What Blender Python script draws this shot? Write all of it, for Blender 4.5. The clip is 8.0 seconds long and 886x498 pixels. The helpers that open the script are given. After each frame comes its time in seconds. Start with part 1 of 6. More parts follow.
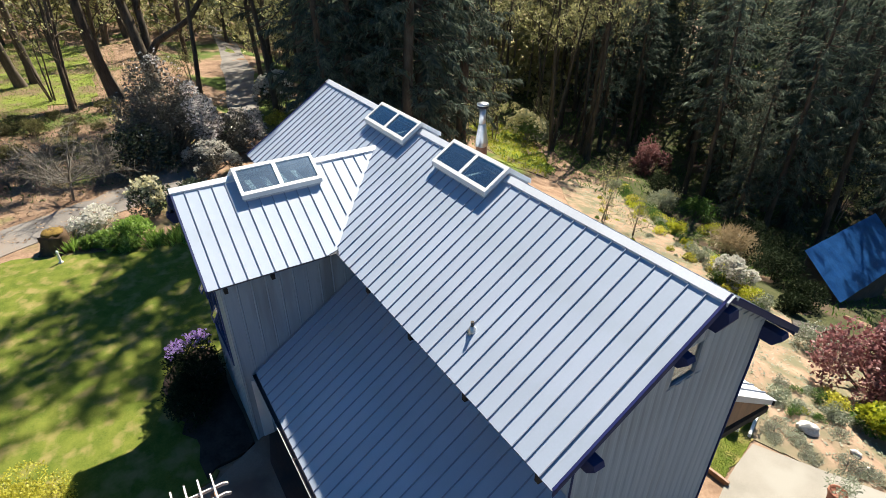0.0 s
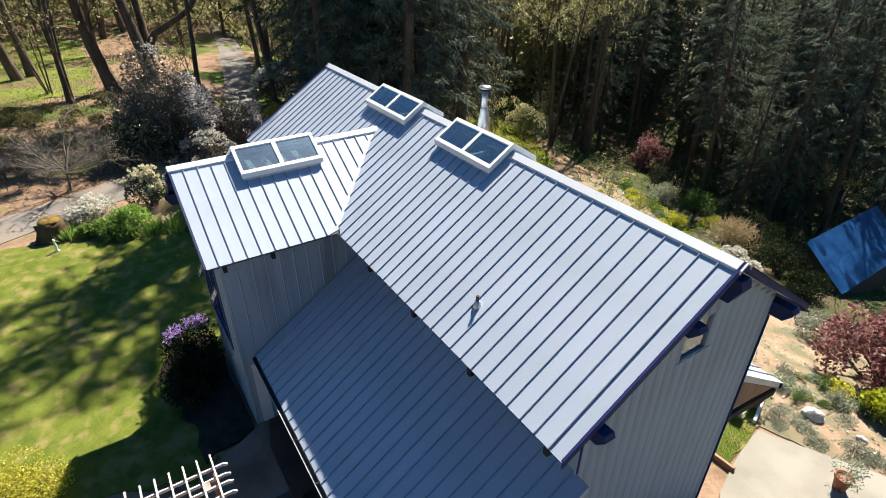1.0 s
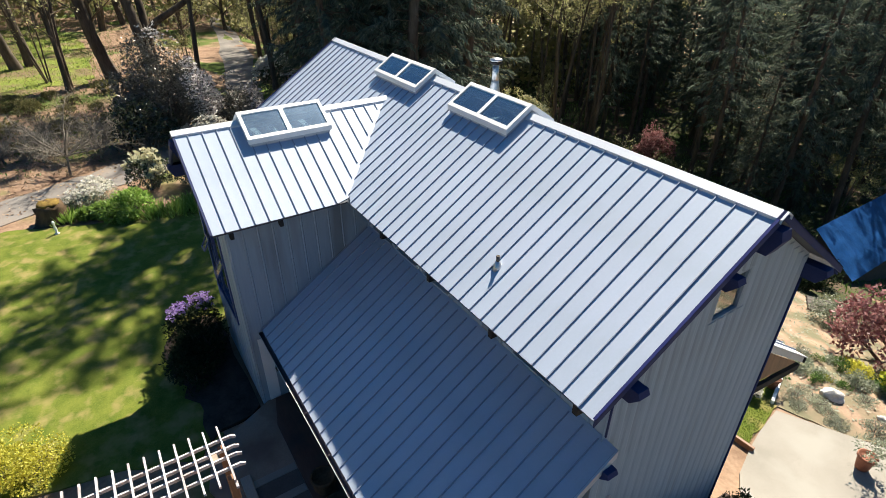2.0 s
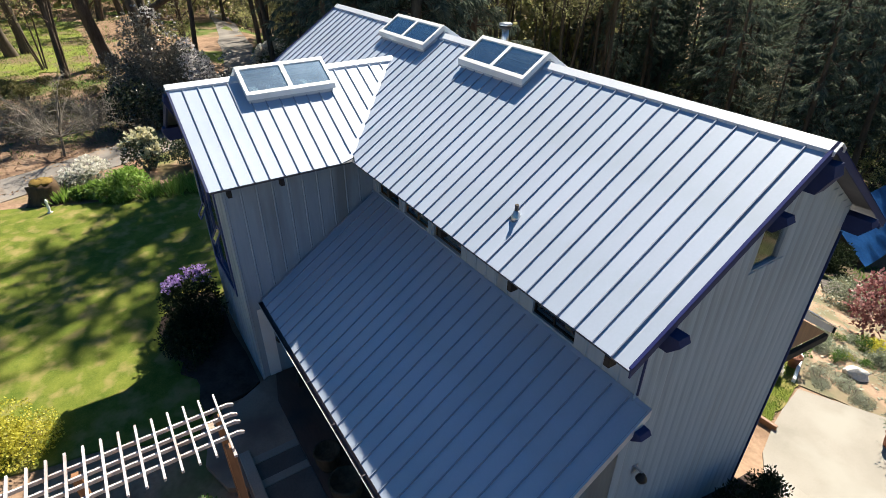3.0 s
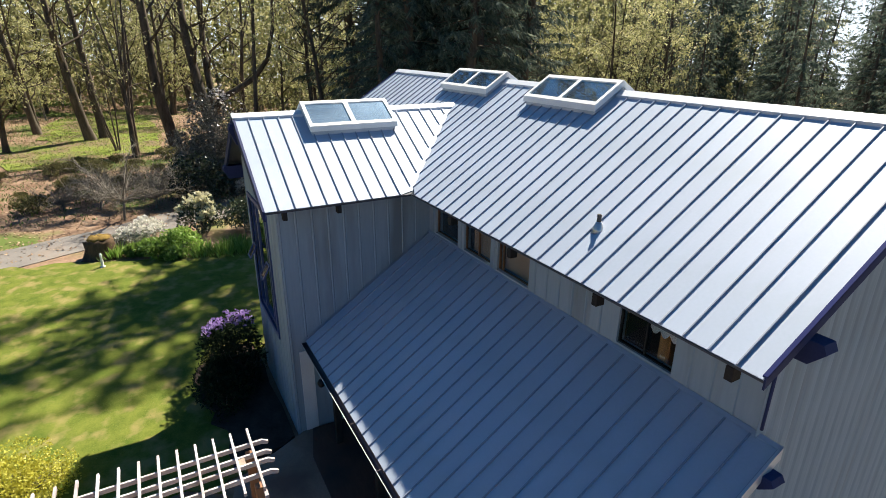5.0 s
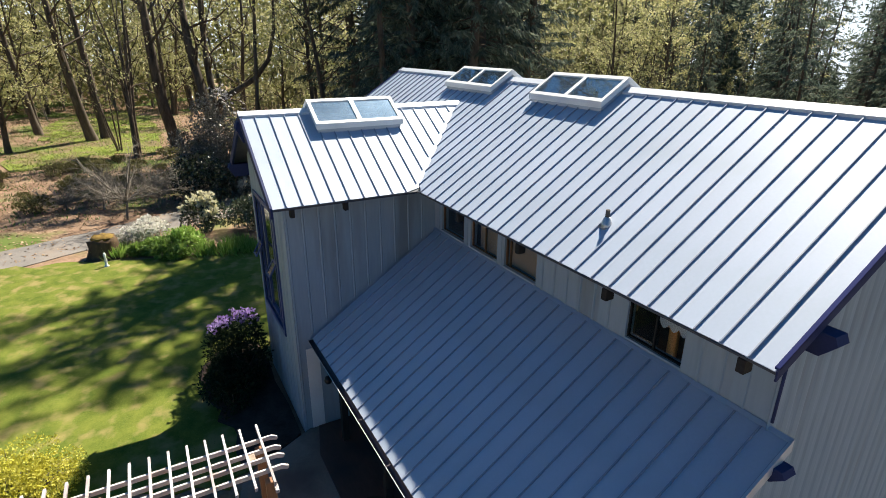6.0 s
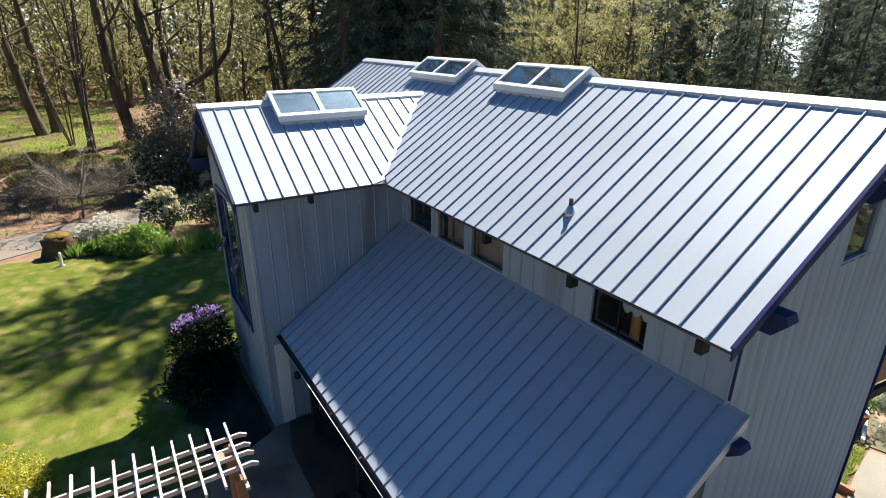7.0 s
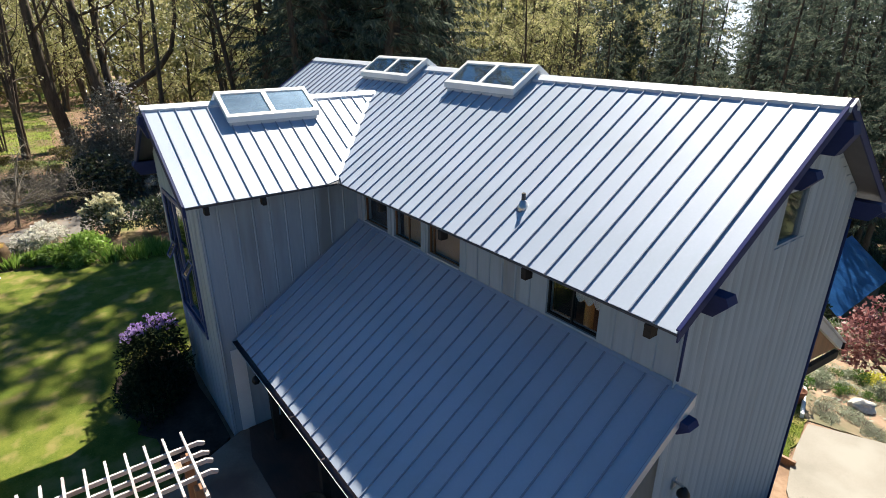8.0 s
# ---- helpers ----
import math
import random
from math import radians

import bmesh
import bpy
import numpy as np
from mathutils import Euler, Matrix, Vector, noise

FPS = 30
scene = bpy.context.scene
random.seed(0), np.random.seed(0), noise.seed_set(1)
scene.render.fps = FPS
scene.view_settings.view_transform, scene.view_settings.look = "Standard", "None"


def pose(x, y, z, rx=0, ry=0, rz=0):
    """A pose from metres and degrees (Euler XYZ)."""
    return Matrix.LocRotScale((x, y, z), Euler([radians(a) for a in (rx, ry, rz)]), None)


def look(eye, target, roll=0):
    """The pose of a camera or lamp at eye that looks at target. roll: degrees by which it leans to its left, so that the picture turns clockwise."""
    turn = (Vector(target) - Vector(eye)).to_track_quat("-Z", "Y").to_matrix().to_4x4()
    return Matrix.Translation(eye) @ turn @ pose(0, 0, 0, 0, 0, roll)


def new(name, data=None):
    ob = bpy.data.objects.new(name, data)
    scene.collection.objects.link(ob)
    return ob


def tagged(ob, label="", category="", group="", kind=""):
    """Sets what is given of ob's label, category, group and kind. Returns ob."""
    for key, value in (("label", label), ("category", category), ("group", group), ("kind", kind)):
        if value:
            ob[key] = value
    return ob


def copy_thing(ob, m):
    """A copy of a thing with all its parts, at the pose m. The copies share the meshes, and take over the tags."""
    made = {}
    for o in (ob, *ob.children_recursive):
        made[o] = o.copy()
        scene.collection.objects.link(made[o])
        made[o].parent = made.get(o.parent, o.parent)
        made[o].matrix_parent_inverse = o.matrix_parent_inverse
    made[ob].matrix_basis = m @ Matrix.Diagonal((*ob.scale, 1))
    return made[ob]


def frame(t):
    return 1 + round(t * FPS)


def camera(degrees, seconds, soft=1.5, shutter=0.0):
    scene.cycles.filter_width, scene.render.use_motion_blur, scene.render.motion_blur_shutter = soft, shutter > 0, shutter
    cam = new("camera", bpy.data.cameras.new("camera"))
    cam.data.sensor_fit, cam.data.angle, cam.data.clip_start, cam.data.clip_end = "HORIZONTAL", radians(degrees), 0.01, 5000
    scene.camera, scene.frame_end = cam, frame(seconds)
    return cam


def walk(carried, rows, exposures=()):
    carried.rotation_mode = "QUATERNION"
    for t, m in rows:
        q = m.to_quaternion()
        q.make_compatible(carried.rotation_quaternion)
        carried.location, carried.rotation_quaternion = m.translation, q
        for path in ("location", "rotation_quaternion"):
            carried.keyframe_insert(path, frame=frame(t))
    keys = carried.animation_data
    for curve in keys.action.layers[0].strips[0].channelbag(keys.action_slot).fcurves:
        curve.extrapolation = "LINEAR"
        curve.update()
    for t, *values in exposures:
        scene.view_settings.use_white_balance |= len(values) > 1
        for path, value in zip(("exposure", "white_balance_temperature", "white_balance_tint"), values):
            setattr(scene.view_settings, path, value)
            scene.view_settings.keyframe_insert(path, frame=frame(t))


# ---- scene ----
cam = camera(78.7, 8.0, soft=0.4)
PATH = [
    (0, (10.471, -6.972, 12.054), (9.032, -6.043, 11.023), 0.1),
    (0.5, (10.502, -7.013, 11.872), (9.062, -6.081, 10.843), 0.2),
    (1, (10.467, -7.099, 11.558), (9.032, -6.165, 10.525), 0.2),
    (1.5, (10.395, -7.247, 11.199), (8.961, -6.312, 10.165), 0.2),
    (3, (10.025, -7.45, 9.746), (8.594, -6.515, 8.707), 0.2),
    (3.5, (9.895, -7.467, 9.284), (8.46, -6.532, 8.252), 0.2),
    (4, (9.813, -7.539, 8.863), (8.338, -6.596, 7.896), 0.3),
    (4.5, (9.746, -7.661, 8.488), (8.126, -6.756, 7.741), 0.4),
    (4.7, (9.69, -7.706, 8.34), (8.055, -6.800, 7.628), 0.4),
    (5.8, (9.625, -7.93, 8.15), (7.984, -7.029, 7.445), 0.3),
    (6, (9.635, -7.921, 8.174), (7.996, -7.018, 7.467), 0.2),
    (6.5, (9.641, -7.914, 8.188), (8.055, -6.944, 7.451), 0.2),
    (7, (9.668, -7.902, 8.188), (8.098, -6.907, 7.45), 0.2),
    (7.5, (9.717, -7.905, 8.192), (8.234, -6.785, 7.453), 0.1),
    (8, (9.746, -7.932, 8.172), (8.264, -6.809, 7.433), 0.1),
]
walk(cam, [(t, look(eye, target, roll)) for t, eye, target, roll in PATH])

# ---- light ----
SUN = Vector((-0.345, 0.545, 0.755)).normalized()
world = bpy.data.worlds.new("sky")
scene.world = world
world.use_nodes = True
wn = world.node_tree.nodes
sky = wn.new("ShaderNodeTexSky")
sky.sky_type = "NISHITA"
sky.sun_disc = False
sky.ozone_density = 1.5
sky.sun_elevation = math.asin(SUN.z)
sky.sun_rotation = math.atan2(SUN.x, SUN.y)
wn["Background"].inputs["Strength"].default_value = 0.033
tint = wn.new("ShaderNodeMixRGB")
tint.blend_type = "MULTIPLY"
tint.inputs[0].default_value = 1.0
tint.inputs[2].default_value = (0.30, 0.84, 1.26, 1)
world.node_tree.links.new(sky.outputs[0], tint.inputs[1])
world.node_tree.links.new(tint.outputs[0], wn["Background"].inputs["Color"])
sun_data = bpy.data.lights.new("sun", "SUN")
sun_data.energy, sun_data.angle, sun_data.color = 5.5, radians(0.55), (1.0, 0.92, 0.77)
sun_lamp = new("sun", sun_data)
sun_lamp.matrix_world = look(SUN * 60, (0, 0, 0))
scene.view_settings.exposure = 1.2


# ---- materials ----
def nodes_of(name):
    m = bpy.data.materials.new(name)
    m.use_nodes = True
    return m, m.node_tree.nodes, m.node_tree.links, m.node_tree.nodes["Principled BSDF"]


def surface(name, a, b, scale=3.0, rough=0.6, metal=0.0, bump=0.1, fine=40.0, stretch=(1, 1, 1), specular=0.5, per_piece=0.0, third=None, third_scale=0.6, third_at=(0.5, 0.65), third_stretch=(1, 1, 1)):
    """A surface of two base colours mixed by coarse and fine noise, with relief; third: a stain colour in patches."""
    m, n, l, p = nodes_of(name)
    co = n.new("ShaderNodeTexCoord")
    mp = n.new("ShaderNodeMapping")
    mp.inputs["Scale"].default_value = stretch
    l.new(co.outputs["Object"], mp.inputs[0])
    t1, t2 = n.new("ShaderNodeTexNoise"), n.new("ShaderNodeTexNoise")
    t1.inputs["Scale"].default_value, t1.inputs["Detail"].default_value = scale, 6
    t2.inputs["Scale"].default_value, t2.inputs["Detail"].default_value = fine, 4
    l.new(mp.outputs[0], t1.inputs["Vector"])
    l.new(mp.outputs[0], t2.inputs["Vector"])
    add = n.new("ShaderNodeMath")
    add.operation = "MULTIPLY_ADD"
    l.new(t1.outputs[0], add.inputs[0])
    add.inputs[1].default_value = 0.65
    half = n.new("ShaderNodeMath")
    half.operation = "MULTIPLY"
    l.new(t2.outputs[0], half.inputs[0])
    half.inputs[1].default_value = 0.35
    l.new(half.outputs[0], add.inputs[2])
    ramp = n.new("ShaderNodeValToRGB")
    ramp.color_ramp.elements[0].position, ramp.color_ramp.elements[1].position = 0.36, 0.64
    ramp.color_ramp.elements[0].color, ramp.color_ramp.elements[1].color = (*a, 1), (*b, 1)
    l.new(add.outputs[0], ramp.inputs[0])
    out = ramp.outputs[0]
    if third:
        t3 = n.new("ShaderNodeTexNoise")
        t3.inputs["Scale"].default_value, t3.inputs["Detail"].default_value = third_scale, 5
        run = n.new("ShaderNodeMapping")
        run.inputs["Scale"].default_value = third_stretch
        l.new(co.outputs["Object"], run.inputs[0])
        l.new(run.outputs[0], t3.inputs["Vector"])
        mask = n.new("ShaderNodeValToRGB")
        mask.color_ramp.elements[0].position, mask.color_ramp.elements[1].position = third_at
        l.new(t3.outputs[0], mask.inputs[0])
        mx = n.new("ShaderNodeMixRGB")
        l.new(mask.outputs[0], mx.inputs[0])
        l.new(out, mx.inputs[1])
        mx.inputs[2].default_value = (*third, 1)
        out = mx.outputs[0]
    if per_piece:
        info = n.new("ShaderNodeObjectInfo")
        hsv = n.new("ShaderNodeHueSaturation")
        mr = n.new("ShaderNodeMapRange")
        mr.inputs["To Min"].default_value, mr.inputs["To Max"].default_value = 1 - per_piece, 1 + per_piece
        l.new(info.outputs["Random"], mr.inputs[0])
        l.new(mr.outputs[0], hsv.inputs["Value"])
        l.new(out, hsv.inputs["Color"])
        out = hsv.outputs[0]
    l.new(out, p.inputs["Base Color"])
    p.inputs["Roughness"].default_value, p.inputs["Metallic"].default_value = rough, metal
    p.inputs["Specular IOR Level"].default_value = specular
    if bump:
        bp = n.new("ShaderNodeBump")
        bp.inputs["Strength"].default_value, bp.inputs["Distance"].default_value = bump, 0.02
        l.new(add.outputs[0], bp.inputs["Height"])
        l.new(bp.outputs[0], p.inputs["Normal"])
    return m


def leafy(name, a, b, c, through_light=0.45, rough=0.5, specular=0.4):
    """Leaves: three colours, one by one by island and shifted plant by plant, with light that comes through."""
    m, n, l, p = nodes_of(name)
    geo, info = n.new("ShaderNodeNewGeometry"), n.new("ShaderNodeObjectInfo")
    ramp = n.new("ShaderNodeValToRGB")
    e = ramp.color_ramp.elements
    e[0].color, e[1].color = (*a, 1), (*c, 1)
    mid = e.new(0.5)
    mid.color = (*b, 1)
    l.new(geo.outputs["Random Per Island"], ramp.inputs[0])
    hsv = n.new("ShaderNodeHueSaturation")
    mr = n.new("ShaderNodeMapRange")
    mr.inputs["To Min"].default_value, mr.inputs["To Max"].default_value = 0.75, 1.2
    l.new(info.outputs["Random"], mr.inputs[0])
    l.new(mr.outputs[0], hsv.inputs["Value"])
    l.new(ramp.outputs[0], hsv.inputs["Color"])
    l.new(hsv.outputs[0], p.inputs["Base Color"])
    p.inputs["Roughness"].default_value = rough
    p.inputs["Specular IOR Level"].default_value = specular
    tr, mix = n.new("ShaderNodeBsdfTranslucent"), n.new("ShaderNodeMixShader")
    l.new(hsv.outputs[0], tr.inputs["Color"])
    mix.inputs[0].default_value = through_light
    l.new(p.outputs[0], mix.inputs[1])
    l.new(tr.outputs[0], mix.inputs[2])
    l.new(mix.outputs[0], n["Material Output"].inputs[0])
    return m


def glass(name, tint, gloss, sky_sheen=0.0):
    """A thin pane: clear with a tint, glossier at a grazing view."""
    m, n, l, p = nodes_of(name)
    tp, gl, mix, lw = n.new("ShaderNodeBsdfTransparent"), n.new("ShaderNodeBsdfGlossy"), n.new("ShaderNodeMixShader"), n.new("ShaderNodeLayerWeight")
    tp.inputs[0].default_value = (*tint, 1)
    gl.inputs["Roughness"].default_value = 0.03
    lw.inputs[0].default_value = 0.5
    pw, mr = n.new("ShaderNodeMath"), n.new("ShaderNodeMapRange")
    pw.operation = "POWER"
    l.new(lw.outputs["Facing"], pw.inputs[0])
    pw.inputs[1].default_value = 3.5
    mr.inputs["To Min"].default_value = gloss
    l.new(pw.outputs[0], mr.inputs[0])
    l.new(mr.outputs[0], mix.inputs[0])
    l.new(tp.outputs[0], mix.inputs[1])
    l.new(gl.outputs[0], mix.inputs[2])
    last = mix
    # A patchy bluish gloss film stands in for the bright sky's reflection.
    if sky_sheen:
        film, last = n.new("ShaderNodeBsdfGlossy"), n.new("ShaderNodeMixShader")
        film.inputs[0].default_value = (0.55, 0.68, 0.88, 1)
        film.inputs["Roughness"].default_value = 0.52
        spots = n.new("ShaderNodeTexNoise")
        spots.inputs["Scale"].default_value, spots.inputs["Detail"].default_value = 2.5, 5
        at = n.new("ShaderNodeTexCoord")
        l.new(at.outputs["Object"], spots.inputs["Vector"])
        amount = n.new("ShaderNodeMapRange")
        amount.inputs["To Min"].default_value, amount.inputs["To Max"].default_value = sky_sheen * 0.4, sky_sheen * 1.6
        l.new(spots.outputs[0], amount.inputs[0])
        l.new(amount.outputs[0], last.inputs[0])
        l.new(mix.outputs[0], last.inputs[1])
        l.new(film.outputs[0], last.inputs[2])
    l.new(last.outputs[0], n["Material Output"].inputs[0])
    return m


ROOF = surface("painted_roof_metal", (0.375, 0.435, 0.53), (0.415, 0.468, 0.575), 0.7, 0.5, 0.03, 0.02, 25, per_piece=0.035, third=(0.37, 0.425, 0.51), third_scale=1.2, specular=0.32)
# Seam metal in a darker tone than the sheets it joins.
RIB = surface("darker_seam_metal", (0.25, 0.285, 0.36), (0.30, 0.335, 0.41), 2, 0.55, 0.05, 0.03, 25, specular=0.2)
CAP = surface("cap_metal", (0.58, 0.61, 0.66), (0.65, 0.68, 0.73), 0.8, 0.45, 0.08, 0.02, 25)
NAVY = surface("navy_paint", (0.022, 0.032, 0.095), (0.03, 0.042, 0.12), 2, 0.65, 0, 0.05, 30, specular=0.2)
RAKEBLUE = surface("blue_rake_paint", (0.018, 0.024, 0.10), (0.025, 0.033, 0.125), 2, 0.8, 0, 0.05, 30, specular=0.08)
BLUE = surface("blue_window_paint", (0.03, 0.06, 0.18), (0.045, 0.08, 0.22), 2, 0.4, 0, 0.04, 30)
SIDING = surface("grey_siding", (0.27, 0.34, 0.40), (0.335, 0.405, 0.465), 1.2, 0.75, 0, 0.15, 18, (1, 1, 0.12), per_piece=0.03, third=(0.215, 0.25, 0.27), third_scale=2.6, third_at=(0.5, 0.72), third_stretch=(1, 1, 0.13))
WHITE = surface("white_paint", (0.74, 0.74, 0.73), (0.82, 0.82, 0.81), 2, 0.45, 0, 0.05, 30)
CURB = surface("grey_flashing", (0.42, 0.45, 0.50), (0.5, 0.53, 0.58), 2, 0.5, 0.3, 0.04, 30)
WOOD = surface("brown_wood", (0.16, 0.075, 0.035), (0.27, 0.13, 0.06), 4, 0.6, 0, 0.25, 30, (1, 1, 0.15))
ORANGE = surface("orange_wood", (0.74, 0.27, 0.05), (0.84, 0.35, 0.08), 3, 0.5, 0, 0.1, 30, (1, 1, 0.15))
INSIDE = surface("room_plaster", (0.66, 0.40, 0.22), (0.74, 0.47, 0.28), 1, 0.8, 0, 0.05, 20)
STEEL = surface("galvanised_steel", (0.45, 0.46, 0.47), (0.6, 0.61, 0.62), 4, 0.35, 0.9, 0.05, 30)
RUST = surface("rusty_flue", (0.20, 0.09, 0.05), (0.33, 0.16, 0.09), 5, 0.7, 0.3, 0.1, 30)
CONCRETE = surface("concrete", (0.215, 0.195, 0.165), (0.29, 0.265, 0.23), 0.7, 0.85, 0, 0.15, 30, third=(0.29, 0.27, 0.235), third_scale=0.55, third_at=(0.5, 0.62))
ASPHALT = surface("road_gravel", (0.13, 0.118, 0.108), (0.22, 0.198, 0.18), 0.8, 0.95, 0, 0.4, 25, third=(0.21, 0.165, 0.13), third_scale=0.35, third_at=(0.54, 0.68))
EARTH = surface("leaf_litter", (0.16, 0.10, 0.068), (0.33, 0.225, 0.155), 0.9, 1.0, 0, 0.8, 9, third=(0.10, 0.135, 0.035), third_scale=0.13, third_at=(0.52, 0.6), specular=0.1)
LAWN = surface("lawn_turf", (0.072, 0.105, 0.015), (0.148, 0.165, 0.03), 2.2, 0.9, 0, 0.5, 26, third=(0.235, 0.195, 0.075), third_scale=1.9, third_at=(0.5, 0.68), specular=0.1)
SANDY = surface("sandy_soil", (0.25, 0.17, 0.118), (0.37, 0.26, 0.185), 1.3, 1.0, 0, 0.5, 14, third=(0.16, 0.15, 0.095), third_scale=0.9, third_at=(0.42, 0.60), specular=0.1)
BARK = surface("bark", (0.06, 0.048, 0.038), (0.15, 0.122, 0.095), 2.5, 0.95, 0, 0.8, 14, (1, 1, 0.25), specular=0.1)
PALEBARK = surface("grey_bark", (0.13, 0.115, 0.095), (0.26, 0.235, 0.20), 2.5, 0.95, 0, 0.5, 14, (1, 1, 0.25), specular=0.1)
ROCK = surface("pale_rock", (0.45, 0.42, 0.38), (0.68, 0.65, 0.61), 2.5, 0.85, 0, 0.5, 20)
TERRA = surface("terracotta", (0.22, 0.075, 0.045), (0.30, 0.12, 0.07), 4, 0.8, 0, 0.1, 30)
TARP = surface("blue_tarp", (0.012, 0.07, 0.24), (0.03, 0.14, 0.42), 1.5, 0.35, 0, 0.35, 8)
SHEDWALL = surface("dark_shed_board", (0.05, 0.042, 0.036), (0.09, 0.075, 0.065), 2, 0.9, 0, 0.2, 20)
DARKSLAB = surface("dark_patio_stone", (0.23, 0.165, 0.12), (0.31, 0.23, 0.175), 0.9, 0.8, 0, 0.2, 25, third=(0.18, 0.11, 0.08), third_scale=0.6)
GUTTER = surface("dark_gutter_metal", (0.06, 0.045, 0.05), (0.09, 0.07, 0.075), 2, 0.3, 0.4, 0.03, 30)
# Soffit colour darkened to carry the shade under the eaves.
SOFFIT = surface("shade_dark_soffit", (0.05, 0.056, 0.07), (0.075, 0.082, 0.10), 2, 0.7, 0, 0.05, 30)
DARKWOOD = surface("dark_stained_wood", (0.022, 0.02, 0.019), (0.04, 0.035, 0.032), 4, 0.8, 0, 0.2, 30, specular=0.15)
DARKCLOTH = surface("dark_brown_cloth", (0.03, 0.022, 0.02), (0.05, 0.036, 0.032), 6, 0.95, 0, 0.1, 40, specular=0.1)
ROCKWOOD = surface("pale_raw_timber", (0.24, 0.18, 0.14), (0.34, 0.27, 0.21), 6, 0.8, 0, 0.2, 30)
# Stone darkened in its colour for the shade by the porch.
STEP = surface("shade_dark_stone", (0.085, 0.07, 0.06), (0.13, 0.11, 0.095), 1.2, 0.85, 0, 0.2, 25)
PERGOLA = surface("weathered_white_paint", (0.42, 0.385, 0.385), (0.57, 0.53, 0.53), 3, 0.6, 0, 0.1, 30, third=(0.33, 0.28, 0.27), third_scale=1.8)
# Dark soil, with the house's shade put into its colour as well.
DARKSOIL = surface("shade_dark_soil", (0.035, 0.026, 0.022), (0.07, 0.052, 0.045), 2, 1.0, 0, 0.6, 14, specular=0.1)
MEADOW = surface("sunlit_moss_grass", (0.13, 0.17, 0.03), (0.20, 0.23, 0.05), 0.5, 0.95, 0, 0.6, 12, third=(0.17, 0.125, 0.075), third_scale=0.33, third_at=(0.46, 0.58), specular=0.1)
# Green undergrowth soil, its colour darkened for the tree shade over it.
SHADEFLOOR = surface("shade_dark_undergrowth", (0.035, 0.045, 0.018), (0.085, 0.085, 0.04), 0.6, 1.0, 0, 0.8, 8, third=(0.09, 0.065, 0.045), third_scale=0.25, third_at=(0.5, 0.62), specular=0.1)
STUMPWOOD = surface("old_stump_wood", (0.05, 0.034, 0.022), (0.12, 0.08, 0.05), 3, 0.95, 0, 0.6, 16, (1, 1, 0.3), specular=0.1)
OCHREMOSS = surface("ochre_moss", (0.11, 0.07, 0.022), (0.23, 0.155, 0.045), 5, 1.0, 0, 0.8, 25, specular=0.1)
BLACK = surface("black_metal", (0.012, 0.012, 0.013), (0.02, 0.02, 0.022), 4, 0.45, 0.4, 0.05, 30)
PANE = glass("window_glass", (0.82, 0.86, 0.88), 0.04)
SKYPANE = glass("skylight_glass", (0.66, 0.74, 0.76), 0.27, 0.045)
SPRING = leafy("spring_leaf", (0.25, 0.255, 0.095), (0.39, 0.38, 0.165), (0.55, 0.51, 0.28), 0.5)
GREEN = leafy("green_leaf", (0.045, 0.10, 0.018), (0.08, 0.16, 0.028), (0.13, 0.21, 0.045), 0.4)
NEEDLE = leafy("conifer_needle", (0.065, 0.09, 0.073), (0.108, 0.138, 0.103), (0.19, 0.22, 0.165), 0.35, 0.75, 0.12)
DARKLEAF = leafy("evergreen_leaf", (0.028, 0.045, 0.022), (0.05, 0.068, 0.035), (0.09, 0.10, 0.06), 0.15, 0.22, 0.9)
REDLEAF = leafy("red_leaf", (0.16, 0.055, 0.06), (0.28, 0.12, 0.12), (0.44, 0.25, 0.25), 0.45)
MAGNOLIA = leafy("silvery_evergreen_leaf", (0.06, 0.058, 0.045), (0.12, 0.115, 0.09), (0.24, 0.23, 0.20), 0.15, 0.3, 0.7)
PALEPETAL = leafy("pale_glint_petal", (0.48, 0.45, 0.45), (0.62, 0.58, 0.58), (0.76, 0.73, 0.73), 0.4)
# Near-black leaves: the shade over these shrubs is put into the colour.
SHADELEAF = leafy("shade_dark_leaf", (0.016, 0.026, 0.012), (0.028, 0.04, 0.02), (0.042, 0.056, 0.028), 0.2, 0.8, 0.05)
MEADOWLEAF = leafy("meadow_blade", (0.17, 0.24, 0.035), (0.26, 0.32, 0.06), (0.36, 0.38, 0.10), 0.4)
SILVER = leafy("silver_leaf", (0.16, 0.19, 0.12), (0.26, 0.29, 0.20), (0.36, 0.38, 0.30), 0.3)
SAGE = leafy("sage_leaf", (0.30, 0.32, 0.23), (0.38, 0.40, 0.30), (0.46, 0.47, 0.38), 0.4)
LIME = leafy("lime_leaf", (0.32, 0.36, 0.02), (0.44, 0.46, 0.03), (0.54, 0.54, 0.06), 0.4)
YELLOW = leafy("yellow_leaf", (0.40, 0.37, 0.04), (0.52, 0.49, 0.06), (0.62, 0.58, 0.13), 0.4)
PURPLE = leafy("purple_petal", (0.28, 0.15, 0.46), (0.42, 0.28, 0.62), (0.62, 0.50, 0.76), 0.4)
CREAM = leafy("cream_petal", (0.68, 0.62, 0.36), (0.78, 0.73, 0.48), (0.84, 0.81, 0.64), 0.4)
WHITEP = leafy("white_petal", (0.50, 0.48, 0.42), (0.60, 0.58, 0.52), (0.72, 0.70, 0.66), 0.4)
FRESH = leafy("fresh_leaf", (0.14, 0.24, 0.04), (0.21, 0.33, 0.06), (0.32, 0.43, 0.12), 0.4)
LITTER = leafy("fallen_leaf", (0.15, 0.085, 0.045), (0.27, 0.165, 0.09), (0.40, 0.28, 0.17), 0.1)
